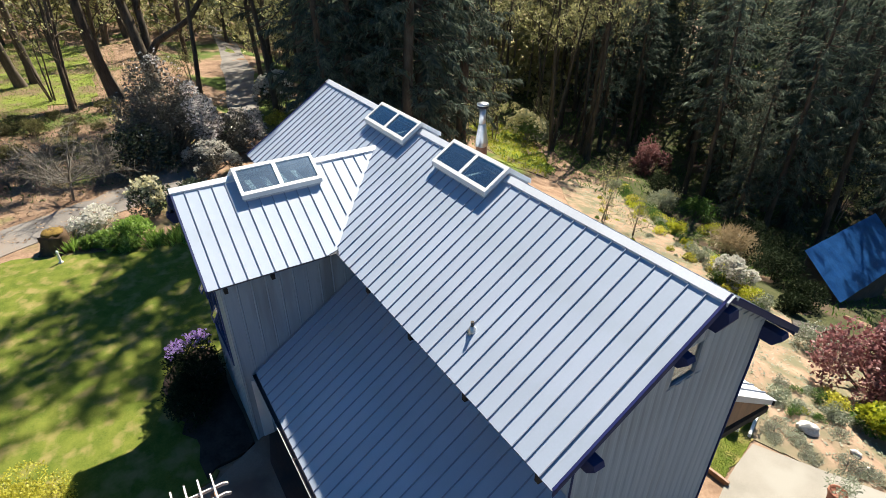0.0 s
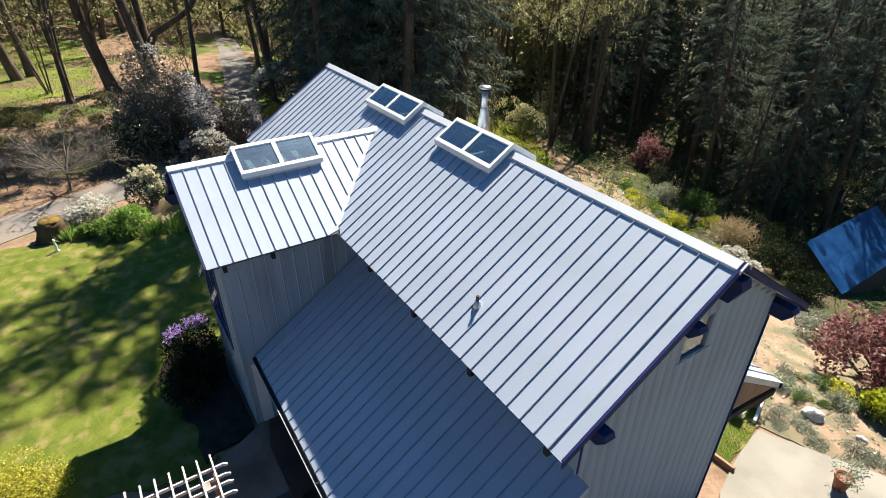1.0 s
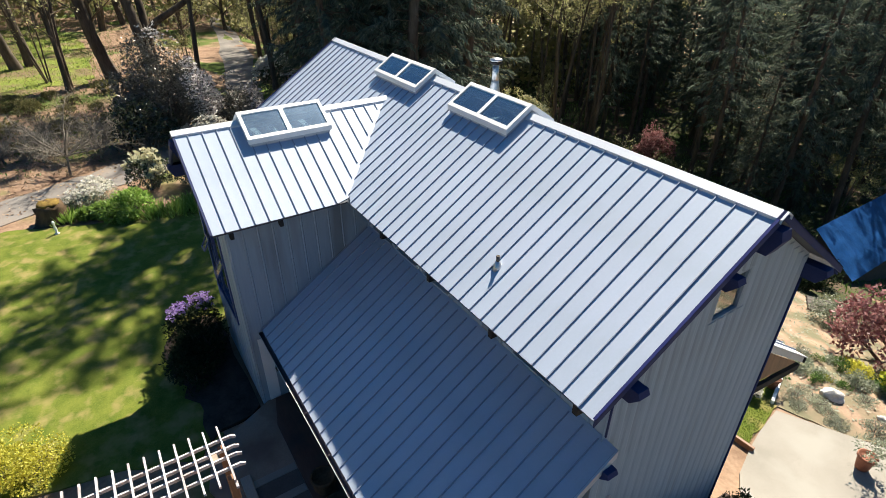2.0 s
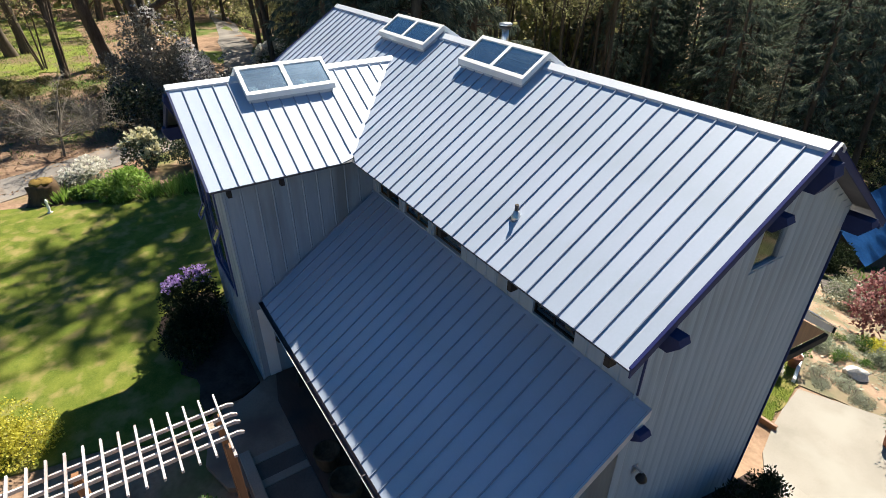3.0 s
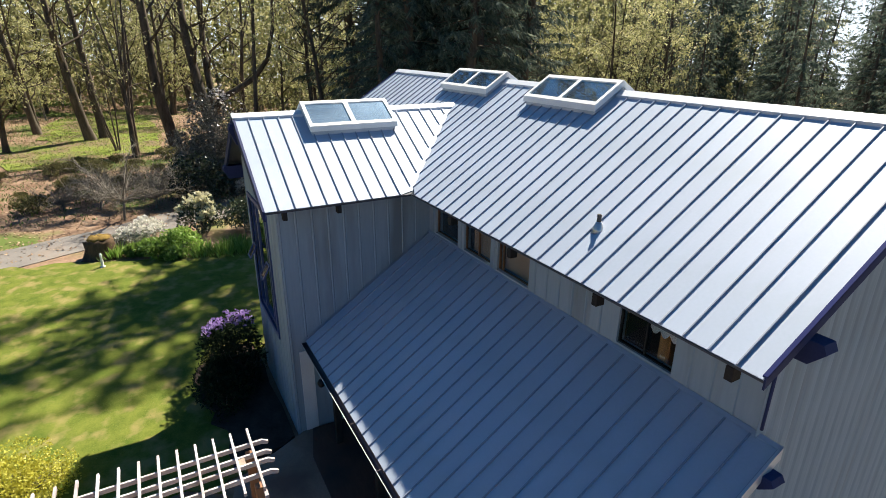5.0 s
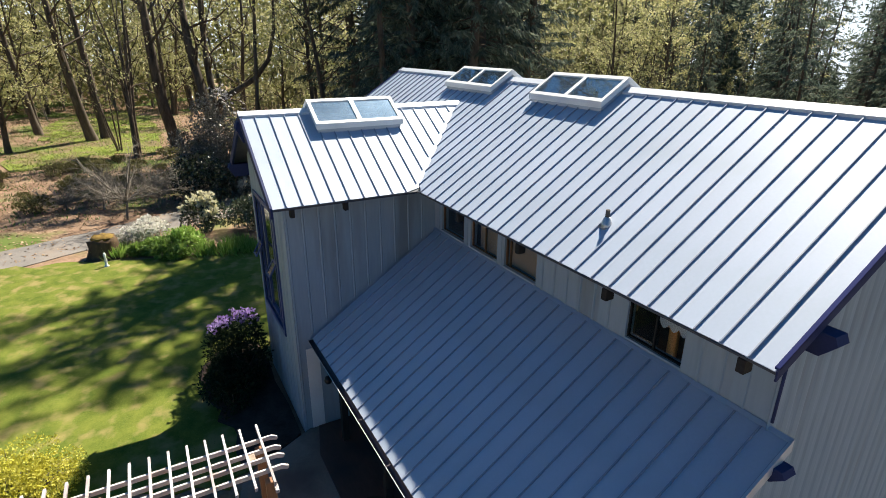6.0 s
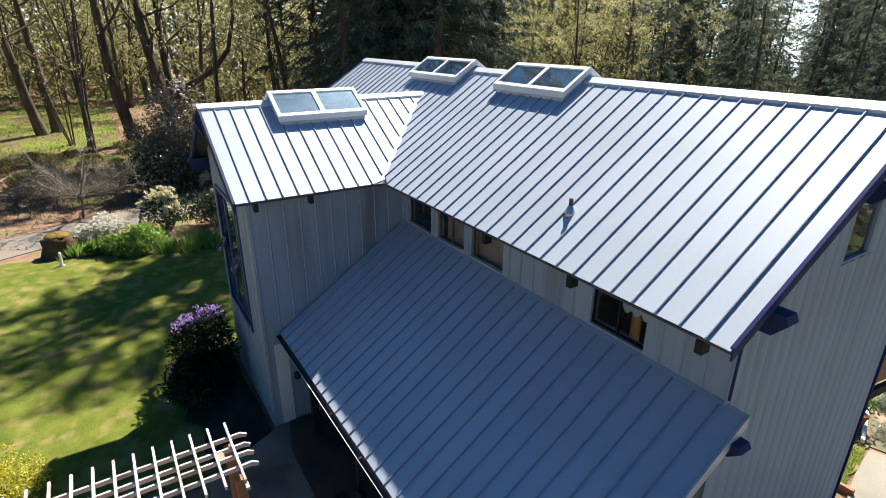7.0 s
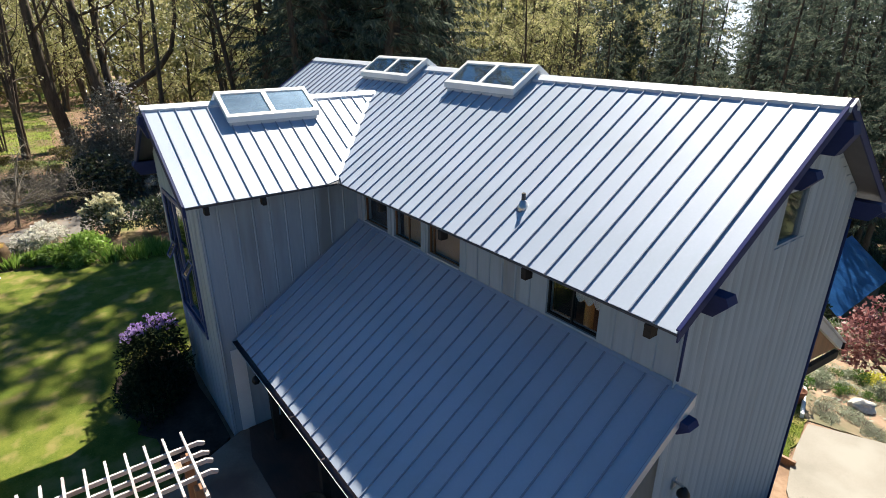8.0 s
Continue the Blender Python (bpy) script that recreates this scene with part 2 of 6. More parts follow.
GRASS = leafy("grass_blade", (0.085, 0.13, 0.018), (0.115, 0.16, 0.026), (0.165, 0.19, 0.045), 0.5)
DRYGRASS = leafy("dry_stalk", (0.24, 0.18, 0.10), (0.34, 0.26, 0.15), (0.42, 0.34, 0.22), 0.3)


# ---- mesh helpers ----
def link_mesh(name, mesh, material, parent=None, label=""):
    if material and not mesh.materials:
        mesh.materials.append(material)
    ob = new(name, mesh)
    ob.parent = parent
    return tagged(ob, label)


def part(name, bm, material, parent=None, label=""):
    mesh = bpy.data.meshes.new(name)
    bm.normal_update()
    bm.to_mesh(mesh)
    bm.free()
    return link_mesh(name, mesh, material, parent, label)


def thing(name, label, category, x=0, y=0, z=0, rz=0, group="", kind=""):
    ob = new(name)
    ob.empty_display_size = 0.2
    ob.matrix_basis = pose(x, y, z, 0, 0, rz)
    return tagged(ob, label, category, group, kind)


def box(bm, x0, x1, y0, y1, z0, z1, m=None):
    v = [bm.verts.new((m @ Vector(c)) if m else c) for c in
         ((x0, y0, z0), (x1, y0, z0), (x1, y1, z0), (x0, y1, z0), (x0, y0, z1), (x1, y0, z1), (x1, y1, z1), (x0, y1, z1))]
    for f in ((3, 2, 1, 0), (4, 5, 6, 7), (0, 1, 5, 4), (1, 2, 6, 5), (2, 3, 7, 6), (3, 0, 4, 7)):
        bm.faces.new([v[i] for i in f])
    return bm


def boxes(*dims, bevel=0.0):
    bm = bmesh.new()
    for d in dims:
        box(bm, *d)
    if bevel:
        bmesh.ops.bevel(bm, geom=bm.edges[:], offset=bevel, segments=1, affect="EDGES")
    return bm


def prism(outline, depth, m=None):
    """A flat outline (a list of (u, v)) pushed through depth along w; m maps (u, v, w)."""
    bm = bmesh.new()
    m = m or Matrix()
    lo = [bm.verts.new(m @ Vector((u, v, 0))) for u, v in outline]
    hi = [bm.verts.new(m @ Vector((u, v, depth))) for u, v in outline]
    bm.faces.new(lo[::-1])
    bm.faces.new(hi)
    k = len(outline)
    for i in range(k):
        bm.faces.new((lo[i], lo[(i + 1) % k], hi[(i + 1) % k], hi[i]))
    bmesh.ops.recalc_face_normals(bm, faces=bm.faces[:])
    return bm


def lathe(profile, sides=16, m=None):
    """A turned body: profile is a list of (radius, z)."""
    bm = bmesh.new()
    m = m or Matrix()
    rings = [[bm.verts.new(m @ Vector((r * math.cos(2 * math.pi * i / sides), r * math.sin(2 * math.pi * i / sides), z))) for i in range(sides)] for r, z in profile]
    for a, b in zip(rings, rings[1:]):
        for i in range(sides):
            bm.faces.new((a[i], a[(i + 1) % sides], b[(i + 1) % sides], b[i]))
    bm.faces.new(rings[0][::-1])
    bm.faces.new(rings[-1])
    for f in bm.faces:
        f.smooth = True
    return bm


class Cloth:
    """Collects vertices and faces fast, for plants and draped sheets."""

    def __init__(self):
        self.v, self.f, self.n = [], [], 0

    def add(self, v, f):
        self.v.append(np.asarray(v, float))
        self.f += [tuple(i + self.n for i in q) for q in f]
        self.n += len(v)

    def tube(self, pts, radii, sides=6):
        pts = [np.asarray(p, float) for p in pts]
        k = len(pts)
        rings = []
        for i, p in enumerate(pts):
            d = pts[min(i + 1, k - 1)] - pts[max(i - 1, 0)]
            d /= np.linalg.norm(d) + 1e-9
            ref = np.array((1.0, 0, 0)) if abs(d[0]) < 0.8 else np.array((0, 1.0, 0))
            u = np.cross(d, ref)
            u /= np.linalg.norm(u)
            w = np.cross(d, u)
            a = np.arange(sides) * 2 * np.pi / sides
            rings.append(p + radii[i] * (np.cos(a)[:, None] * u + np.sin(a)[:, None] * w))
        f = []
        for i in range(k - 1):
            for j in range(sides):
                a, b = i * sides + j, i * sides + (j + 1) % sides
                f.append((a, b, b + sides, a + sides))
        f.append(tuple(range((k - 1) * sides, k * sides)))
        self.add(np.concatenate(rings), f)

    def sprays(self, c, axis, size, width, rng):
        """Slender three-cornered sprays of needles at c, along axis."""
        c, axis = np.asarray(c, float), np.asarray(axis, float)
        k = len(c)
        axis = axis / (np.linalg.norm(axis, axis=1)[:, None] + 1e-9)
        side = np.cross(axis, rng.normal(size=(k, 3)))
        side /= np.linalg.norm(side, axis=1)[:, None] + 1e-9
        s = np.asarray(size, float).reshape(-1, 1)
        q = np.stack((c + side * s * width * 0.5, c - side * s * width * 0.5, c + axis * s), 1).reshape(-1, 3)
        base = self.n
        self.v.append(q)
        self.f += [(base + 3 * i, base + 3 * i + 1, base + 3 * i + 2) for i in range(k)]
        self.n += 3 * k

    def leaves(self, c, axis, size, width=0.5, rng=None):
        """Kite-shaped leaves at c, along axis, of that size; their flat sides turned at random."""
        c, axis = np.asarray(c, float), np.asarray(axis, float)
        k = len(c)
        axis = axis / (np.linalg.norm(axis, axis=1)[:, None] + 1e-9)
        side = np.cross(axis, rng.normal(size=(k, 3)))
        side /= np.linalg.norm(side, axis=1)[:, None] + 1e-9
        s = np.asarray(size, float).reshape(-1, 1)
        q = np.stack((c, c + axis * s * 0.5 + side * s * width * 0.5, c + axis * s, c + axis * s * 0.5 - side * s * width * 0.5), 1).reshape(-1, 3)
        base = self.n
        self.v.append(q)
        self.f += [(base + 4 * i, base + 4 * i + 1, base + 4 * i + 2, base + 4 * i + 3) for i in range(k)]
        self.n += 4 * k

    def mesh(self, name, smooth=False):
        me = bpy.data.meshes.new(name)
        me.from_pydata(np.concatenate(self.v).tolist(), [], self.f)
        if smooth:
            me.polygons.foreach_set("use_smooth", np.ones(len(me.polygons), bool))
        return me


# ---- ground ----
def ease(a, b, v):
    u = min(1.0, max(0.0, (v - a) / (b - a)))
    return u * u * (3 - 2 * u)


def level(x, y):
    """The ground's height: flat round the front lawn, falling away behind the house."""
    z = -0.15 - 1.45 * ease(-1.0, 3.9, y) - 0.30 * max(0.0, min(y, 40.0) - 8.5) * ease(8, 14, y)
    rough = max(ease(-21.5, -25, x), ease(12, 17, y))
    if rough > 0:
        z += rough * (0.28 * noise.noise((x * 0.11, y * 0.11, 3.0)) + 0.09 * noise.noise((x * 0.45, y * 0.45, 7.0)))
    return z


def drape(name, polygon, lift, cell, material, label, category, kind="structure"):
    """A sheet inside a polygon of plan points, laid on the ground in small cells, its rim turned down."""
    bm = bmesh.new()
    vs = [bm.verts.new((x, y, 0)) for x, y in polygon]
    face = bm.faces.new(vs)
    xs, ys = [p[0] for p in polygon], [p[1] for p in polygon]
    for axis, lo, hi in (((1, 0, 0), min(xs), max(xs)), ((0, 1, 0), min(ys), max(ys))):
        at = lo + cell
        while at < hi:
            co = Vector(axis) * at
            bmesh.ops.bisect_plane(bm, geom=bm.verts[:] + bm.edges[:] + bm.faces[:], plane_co=co, plane_no=axis)
            at += cell
    bm.normal_update()
    for f in bm.faces:
        if f.normal.z < 0:
            f.normal_flip()
    for v in bm.verts:
        v.co.z = level(v.co.x, v.co.y) + lift
    rim = [e for e in bm.edges if e.is_boundary]
    made = bmesh.ops.extrude_edge_only(bm, edges=rim)["geom"]
    for v in made:
        if isinstance(v, bmesh.types.BMVert):
            v.co.z -= lift + 0.05
    return tagged(part(name, bm, material), label, category, kind=kind)


def wobble(poly, amount, seed, steps=4):
    """Breaks a polygon's sides into short uneven ones."""
    rng, out = np.random.default_rng(seed), []
    for (x0, y0), (x1, y1) in zip(poly, poly[1:] + poly[:1]):
        for i in range(steps):
            f = i / steps
            out.append((x0 + (x1 - x0) * f + rng.normal() * amount, y0 + (y1 - y0) * f + rng.normal() * amount))
    return out


gx = np.concatenate((np.linspace(-700, -120, 8), np.linspace(-110, -46, 25), np.arange(-44, 16, 0.9), np.linspace(18, 90, 12), np.linspace(150, 700, 6)))
gy = np.concatenate((np.linspace(-700, -120, 7), np.linspace(-100, -28, 12), np.arange(-26, 42, 0.9), np.linspace(44, 110, 20), np.linspace(150, 700, 6)))
ground = Cloth()
ground.add([(x, y, level(x, y)) for y in gy for x in gx], [(j * len(gx) + i, j * len(gx) + i + 1, (j + 1) * len(gx) + i + 1, (j + 1) * len(gx) + i) for j in range(len(gy) - 1) for i in range(len(gx) - 1)])
tagged(link_mesh("ground", ground.mesh("ground", True), EARTH), "brown leaf litter and mossy soil of a wooded garden", "ground", kind="structure")

LAWN_EDGE = [(-15.3, -11.1), (-14.4, -9.0), (-13.9, -7.0), (-13.6, -4.8), (-11.0, -2.2), (-6.0, -2.6), (-5.0, -6.1), (-5.0, -7.2), (-1.6, -7.1), (-0.2, -7.0), (0.2, -7.6), (-0.6, -9.6), (-1.2, -13), (-3, -22), (-14, -22), (-15.8, -14)]
drape("lawn", wobble(LAWN_EDGE, 0.09, 1), 0.05, 1.0, LAWN, "sunlit mown green lawn dappled with tree shade", "lawn")
ROAD = [(-13, -26), (-15.8, -16.5), (-17.6, -12), (-19.0, -8.6), (-20.4, -5.2), (-24, -1.6), (-30, 1.2), (-36, 3.3), (-51, 6.7), (-66, 9.5), (-95, 14)]


def band(line, half):
    l, r = [], []
    for i, (x, y) in enumerate(line):
        a, b = line[max(i - 1, 0)], line[min(i + 1, len(line) - 1)]
        d = Vector((b[0] - a[0], b[1] - a[1])).normalized()
        l.append((x - d.y * half, y + d.x * half))
        r.append((x + d.y * half, y - d.x * half))
    return l + r[::-1]


def near_road(x, y):
    """Whether a place lies on the lane."""
    return any((x - a[0] - (b[0] - a[0]) * f) ** 2 + (y - a[1] - (b[1] - a[1]) * f) ** 2 < 6.5 for a, b in zip(ROAD, ROAD[1:]) for f in (0, 0.25, 0.5, 0.75, 1))


drape("road", wobble(band(ROAD, 1.35), 0.12, 2), 0.03, 1.5, ASPHALT, "grey gravel lane winding through the woods", "lane")
drape("pavement", [(6.30, 7.0), (6.46, 5.9), (6.64, 5.1), (6.95, 4.1), (7.4, 3.4), (8.0, 3.0), (9.5, 2.4), (14, 1.4), (14, 12), (9.4, 8.6), (8.1, 7.9)], 0.06, 1.2, CONCRETE, "pale beige concrete parking slab", "pavement")
SIDE_EDGE = [(4.2, 5.0), (6.55, 5.05), (6.42, 5.9), (6.22, 7.0), (5.9, 7.7), (5.0, 8.6), (4.0, 7.5)]
drape("side_lawn", wobble(SIDE_EDGE, 0.05, 3), 0.04, 0.6, LAWN, "small strip of bright green grass beside the slab", "lawn")
drape("garden_bed", wobble([(6.2, 7.2), (8.2, 7.75), (9.7, 8.5), (14, 11.8), (11, 17), (4.5, 17.6), (2.4, 18.6), (1, 19.3), (-1.5, 20.8), (-5, 22.9), (-9, 25.4), (-13, 28.6), (-17, 29.8), (-20, 28.8), (-19, 23), (-11, 17.5), (-3, 14.5), (1.5, 11.5), (4.6, 9.0)], 0.2, 4), 0.03, 1.2, SANDY, "sunlit sandy garden soil with sparse low plants", "garden bed")
drape("patio", [(-0.65, -2.4), (-0.65, -5.7), (0.2, -7.3), (1.2, -7.6), (2.0, -7.35), (2.2, -7.0), (8.2, -7.0), (8.2, -2.4)], 0.13, 1.5, DARKSLAB, "shaded dark concrete patio beside the porch", "patio")
drape("gable_bed", wobble([(7.14, 3.25), (7.14, -6.9), (13, -6.9), (13, 1.6), (9.4, 2.5), (8.1, 3.2)], 0.03, 15), 0.05, 1.0, DARKSOIL, "dark soil along the gable foot, deepened for the house's shade", "garden bed")
DECKING = surface("red_brown_decking", (0.07, 0.034, 0.024), (0.12, 0.06, 0.042), 2, 0.7, 0, 0.2, 25, (0.2, 1, 1), third=(0.05, 0.03, 0.025), third_scale=0.8)
drape("porch_floor", [(-0.6, -2.45), (-0.6, -5.5), (0.3, -5.75), (7.2, -5.75), (7.2, -2.45)], 0.17, 1.5, DECKING, "dark red-brown porch floor under the porch roof", "porch floor")
drape("wall_bed", wobble([(-5.2, -5.9), (-5.3, -7.1), (-4.4, -7.7), (-3.0, -7.6), (-1.6, -7.3), (-0.2, -7.2), (-0.6, -5.9)], 0.06, 8), 0.10, 0.8, DARKSOIL, "dark planted soil along the wing wall, deepened for the house's shade", "garden bed")
drape("forest_floor", wobble([(-75, 30), (-46, 32), (-38, 37), (-24, 30), (-17, 30.2), (-9, 25.8), (-4, 22.8), (1, 19.6), (4.5, 18), (11, 17.4), (14, 13), (60, 14), (60, 80), (-75, 80)], 0.4, 14), 0.035, 2.5, SHADEFLOOR, "mossy woodland floor sheet darkened for the shade of the conifers", "forest floor")

# pale hazy sky low behind the woods
haze = bpy.data.materials.new("hazy_sky")
haze.use_nodes = True
hp = haze.node_tree.nodes["Principled BSDF"]
hp.inputs["Base Color"].default_value = (0, 0, 0, 1)
hp.inputs["Emission Color"].default_value = (0.80, 0.91, 1.0, 1)
hp.inputs["Emission Strength"].default_value = 0.55
arc = Cloth()
arc.add([(10 + 330 * math.cos(radians(92 + 4 * i)), -7.5 + 330 * math.sin(radians(92 + 4 * i)), z) for z in (-16.0, 75.0) for i in range(30)], [(i, i + 1, i + 31, i + 30) for i in range(29)])
tagged(link_mesh("backdrop", arc.mesh("backdrop"), haze), "pale hazy sky low behind the woods", "sky", kind="structure")
# Unseen grey sheet, added to keep warm ground bounce off the gable wall.
drape("yard", [(8.4, -70), (70, -70), (70, 12), (14.1, 4), (14.1, -7.1), (8.4, -7.1)], 0.02, 6.0, ASPHALT, "unseen grey gravel sheet added to cool the bounce on the gable", "yard")

# ---- the house ----
house = thing("house", "grey board-and-batten house with a blue-grey standing seam metal roof", "house")
RIDGE, PM = 7.43, 0.643            # main ridge height and slope
XA, XB = -7.55, 7.40               # main roof ends
YF, YR = -3.19, 3.02               # front and rear eaves
CX, CRIDGE, CM = -2.35, 6.84, 0.635  # wing ridge: plan place, height, slope
CE, CY = 2.30, -6.10               # wing half width, wing front rake
SEAM = 0.306
PY0, PZ0, PM2, PY1 = -2.46, 4.28, 0.662, -5.47   # porch roof: top line, slope, eave
PXA, PXB = -0.64, 7.36


def valley(x):
    """Where the wing roof meets the main front slope; the plain eave elsewhere."""
    if abs(x - CX) >= CE:
        return YF
    return max(YF, (CRIDGE - CM * abs(x - CX) - RIDGE) / PM)


SKY_MAIN = [(0.16, 2.27), (-3.58, -1.36)]   # ridge skylights along the main roof
SKY_WING = (-4.72, -2.74)                   # and along the wing


def slab_between(name, a0, a1, b0, b1, mat4, material, parent, thick, rib=0.0, short=0.0, cache={}):
    """A roof sheet: top ends a0, a1 and bottom ends b0, b1 down the slope, SEAM-wide in y; rib: a standing seam on its far edge, which stops short of the bottom."""
    (xa0, xa1, xb0, xb1, w) = (round(v, 3) for v in (a0, a1, b0, b1, mat4[1]))
    key = (name, xa0, xa1, xb0, xb1, w, thick, rib, short)
    if key not in cache:
        bm = bmesh.new()
        top = [(xa0, 0), (xb0, 0), (xb1, w), (xa1, w)]
        lo = [bm.verts.new((x, y, -thick)) for x, y in top]
        hi = [bm.verts.new((x, y, 0)) for x, y in top]
        bm.faces.new(lo[::-1])
        bm.faces.new(hi)
        for i in range(4):
            bm.faces.new((lo[i], lo[(i + 1) % 4], hi[(i + 1) % 4], hi[i]))
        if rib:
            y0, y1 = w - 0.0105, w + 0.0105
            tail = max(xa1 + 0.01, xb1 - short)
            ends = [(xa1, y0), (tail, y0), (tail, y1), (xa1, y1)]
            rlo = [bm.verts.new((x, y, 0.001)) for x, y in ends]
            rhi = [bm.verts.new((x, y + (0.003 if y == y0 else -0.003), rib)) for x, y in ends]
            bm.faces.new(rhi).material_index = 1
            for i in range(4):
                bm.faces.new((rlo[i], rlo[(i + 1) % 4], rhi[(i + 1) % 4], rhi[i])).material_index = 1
        bmesh.ops.recalc_face_normals(bm, faces=bm.faces[:])
        me = bpy.data.meshes.new(name)
        bm.to_mesh(me)
        bm.free()
        me.materials.append(material)
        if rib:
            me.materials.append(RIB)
        cache[key] = me
    ob = link_mesh(name, cache[key], material, parent)
    ob.matrix_basis = mat4[0]
    return ob


def axes(origin, down, across):
    v, u = Vector(down).normalized(), Vector(across).normalized()
    w = v.cross(u)
    return Matrix(((v.x, u.x, w.x, origin[0]), (v.y, u.y, w.y, origin[1]), (v.z, u.z, w.z, origin[2]), (0, 0, 0, 1)))


KM, KC, KP = math.hypot(1, PM), math.hypot(1, CM), math.hypot(1, PM2)


def in_any(x, spans):
    return any(a + 0.02 < x < b - 0.02 for a, b in spans)


def cover(kind, parent, material, thick, rib, drop):
    """Sheets or deck strips over all slopes."""
    # main front and rear
    cuts = []
    x = XB
    while x > XA + 0.01:
        w = 0.255 if x == XB else 0.3047
        cuts.append((max(x - w, XA), x))
        x -= w
    if not rib:
        marks = sorted({XA, XB, CX, CX - CE, CX + CE, *[v for s in SKY_MAIN for v in s]})
        cuts = list(zip(marks, marks[1:]))
    for x0, x1 in cuts:
        m = (x0 + x1) / 2
        start = 0.56 * KM if in_any(m, SKY_MAIN) else 0.0
        e = 0.004 if abs(x0 - CX) < CE + 0.01 else 0
        # the seams run a little askew to the rake, so the sheet along the rake is laid under its neighbour
        skew = 0.04 if rib and x1 < XB else 0.0
        under = 0.004 if rib and x1 == XB else 0.0
        left = x0 - (0.05 if under else 0.0)
        v0, v1 = (valley(x - skew * (1 + valley(x) / 3.19)) for x in (x0, x1))
        slab_between(kind, start, start, -v0 * KM - e, -v1 * KM - e, (axes((left - skew, 0, RIDGE - drop - under), (skew / 3.19, -1, -PM), (1, 0, 0)), x1 - left), material, parent, thick, rib)
        slab_between(kind, start, start, YR * KM, YR * KM, (axes((x1, 0, RIDGE - drop), (0, 1, -PM), (-1, 0, 0)), x1 - x0), material, parent, thick, rib)
    # wing, both sides
    inner = -(RIDGE - CRIDGE) / PM
    cuts = []
    y = CY
    while y < inner - 0.01:
        w = 0.26 if y == CY else 0.3017
        cuts.append((y, min(y + w, inner)))
        y += w
    if not rib:
        marks = sorted({CY, *SKY_WING, YF, inner})
        cuts = list(zip(marks, marks[1:]))

    def down(yy):
        """How far the wing slope runs at yy, out to its eave or to the valley."""
        if yy <= YF:
            return CE
        return max(0.0, min(CE, (CRIDGE - RIDGE - PM * yy) / CM))
    for y0, y1 in cuts:
        start = 0.60 * KC if in_any((y0 + y1) / 2, [SKY_WING]) else 0.0
        slab_between(kind, start, start, max(start, down(y0) * KC), max(start, down(y1) * KC), (axes((CX, y0, CRIDGE - drop), (1, 0, -CM), (0, 1, 0)), y1 - y0), material, parent, thick, rib, 0.13 if y1 > YF else 0.0)
        slab_between(kind, start, start, max(start, down(y1) * KC), max(start, down(y0) * KC), (axes((CX, y1, CRIDGE - drop), (-1, 0, -CM), (0, -1, 0)), y1 - y0), material, parent, thick, rib)


def cap_strip(p0, p1, side, slope, half, lift, thick=0.022):
    """A ridge cap from p0 to p1: two sloping leaves, folded down at their lips. side: unit vector across the ridge."""
    d = Vector(p1) - Vector(p0)
    s = Vector(side)
    prof = []
    for sg in (-1, 1):
        prof.append([(sg * half, -half * slope + lift - 0.045), (sg * half, -half * slope + lift), (0, lift)])
    line = prof[0] + prof[1][:2][::-1]
    bm = bmesh.new()
    rows = []
    for p in (Vector(p0), Vector(p0) + d):
        rows.append([bm.verts.new(p + s * u + Vector((0, 0, w))) for u, w in line])
        rows.append([bm.verts.new(p + s * u * 0.98 + Vector((0, 0, w - thick))) for u, w in line])
    o0, i0, o1, i1 = rows
    k = len(line)
    for i in range(k - 1):
        bm.faces.new((o0[i], o0[i + 1], o1[i + 1], o1[i]))
        bm.faces.new((i0[i], i1[i], i1[i + 1], i0[i + 1]))
        bm.faces.new((o0[i], i0[i], i0[i + 1], o0[i + 1]))
        bm.faces.new((o1[i], o1[i + 1], i1[i + 1], i1[i]))
    bmesh.ops.recalc_face_normals(bm, faces=bm.faces[:])
    return bm


for a, b in ((XA - 0.05, -3.56), (-1.38, 0.18), (2.25, XB + 0.05)):
    part("ridge_cap", cap_strip((a, 0, RIDGE), (b, 0, RIDGE), (0, 1, 0), PM, 0.135, 0.042), CAP, house, "pale folded metal ridge cap")
for a, b in ((CY - 0.05, -4.70), (-2.76, -0.80)):
    part("ridge_cap", cap_strip((CX, a, CRIDGE), (CX, b, CRIDGE), (1, 0, 0), CM, 0.125, 0.045), CAP, house, "pale folded metal ridge cap")


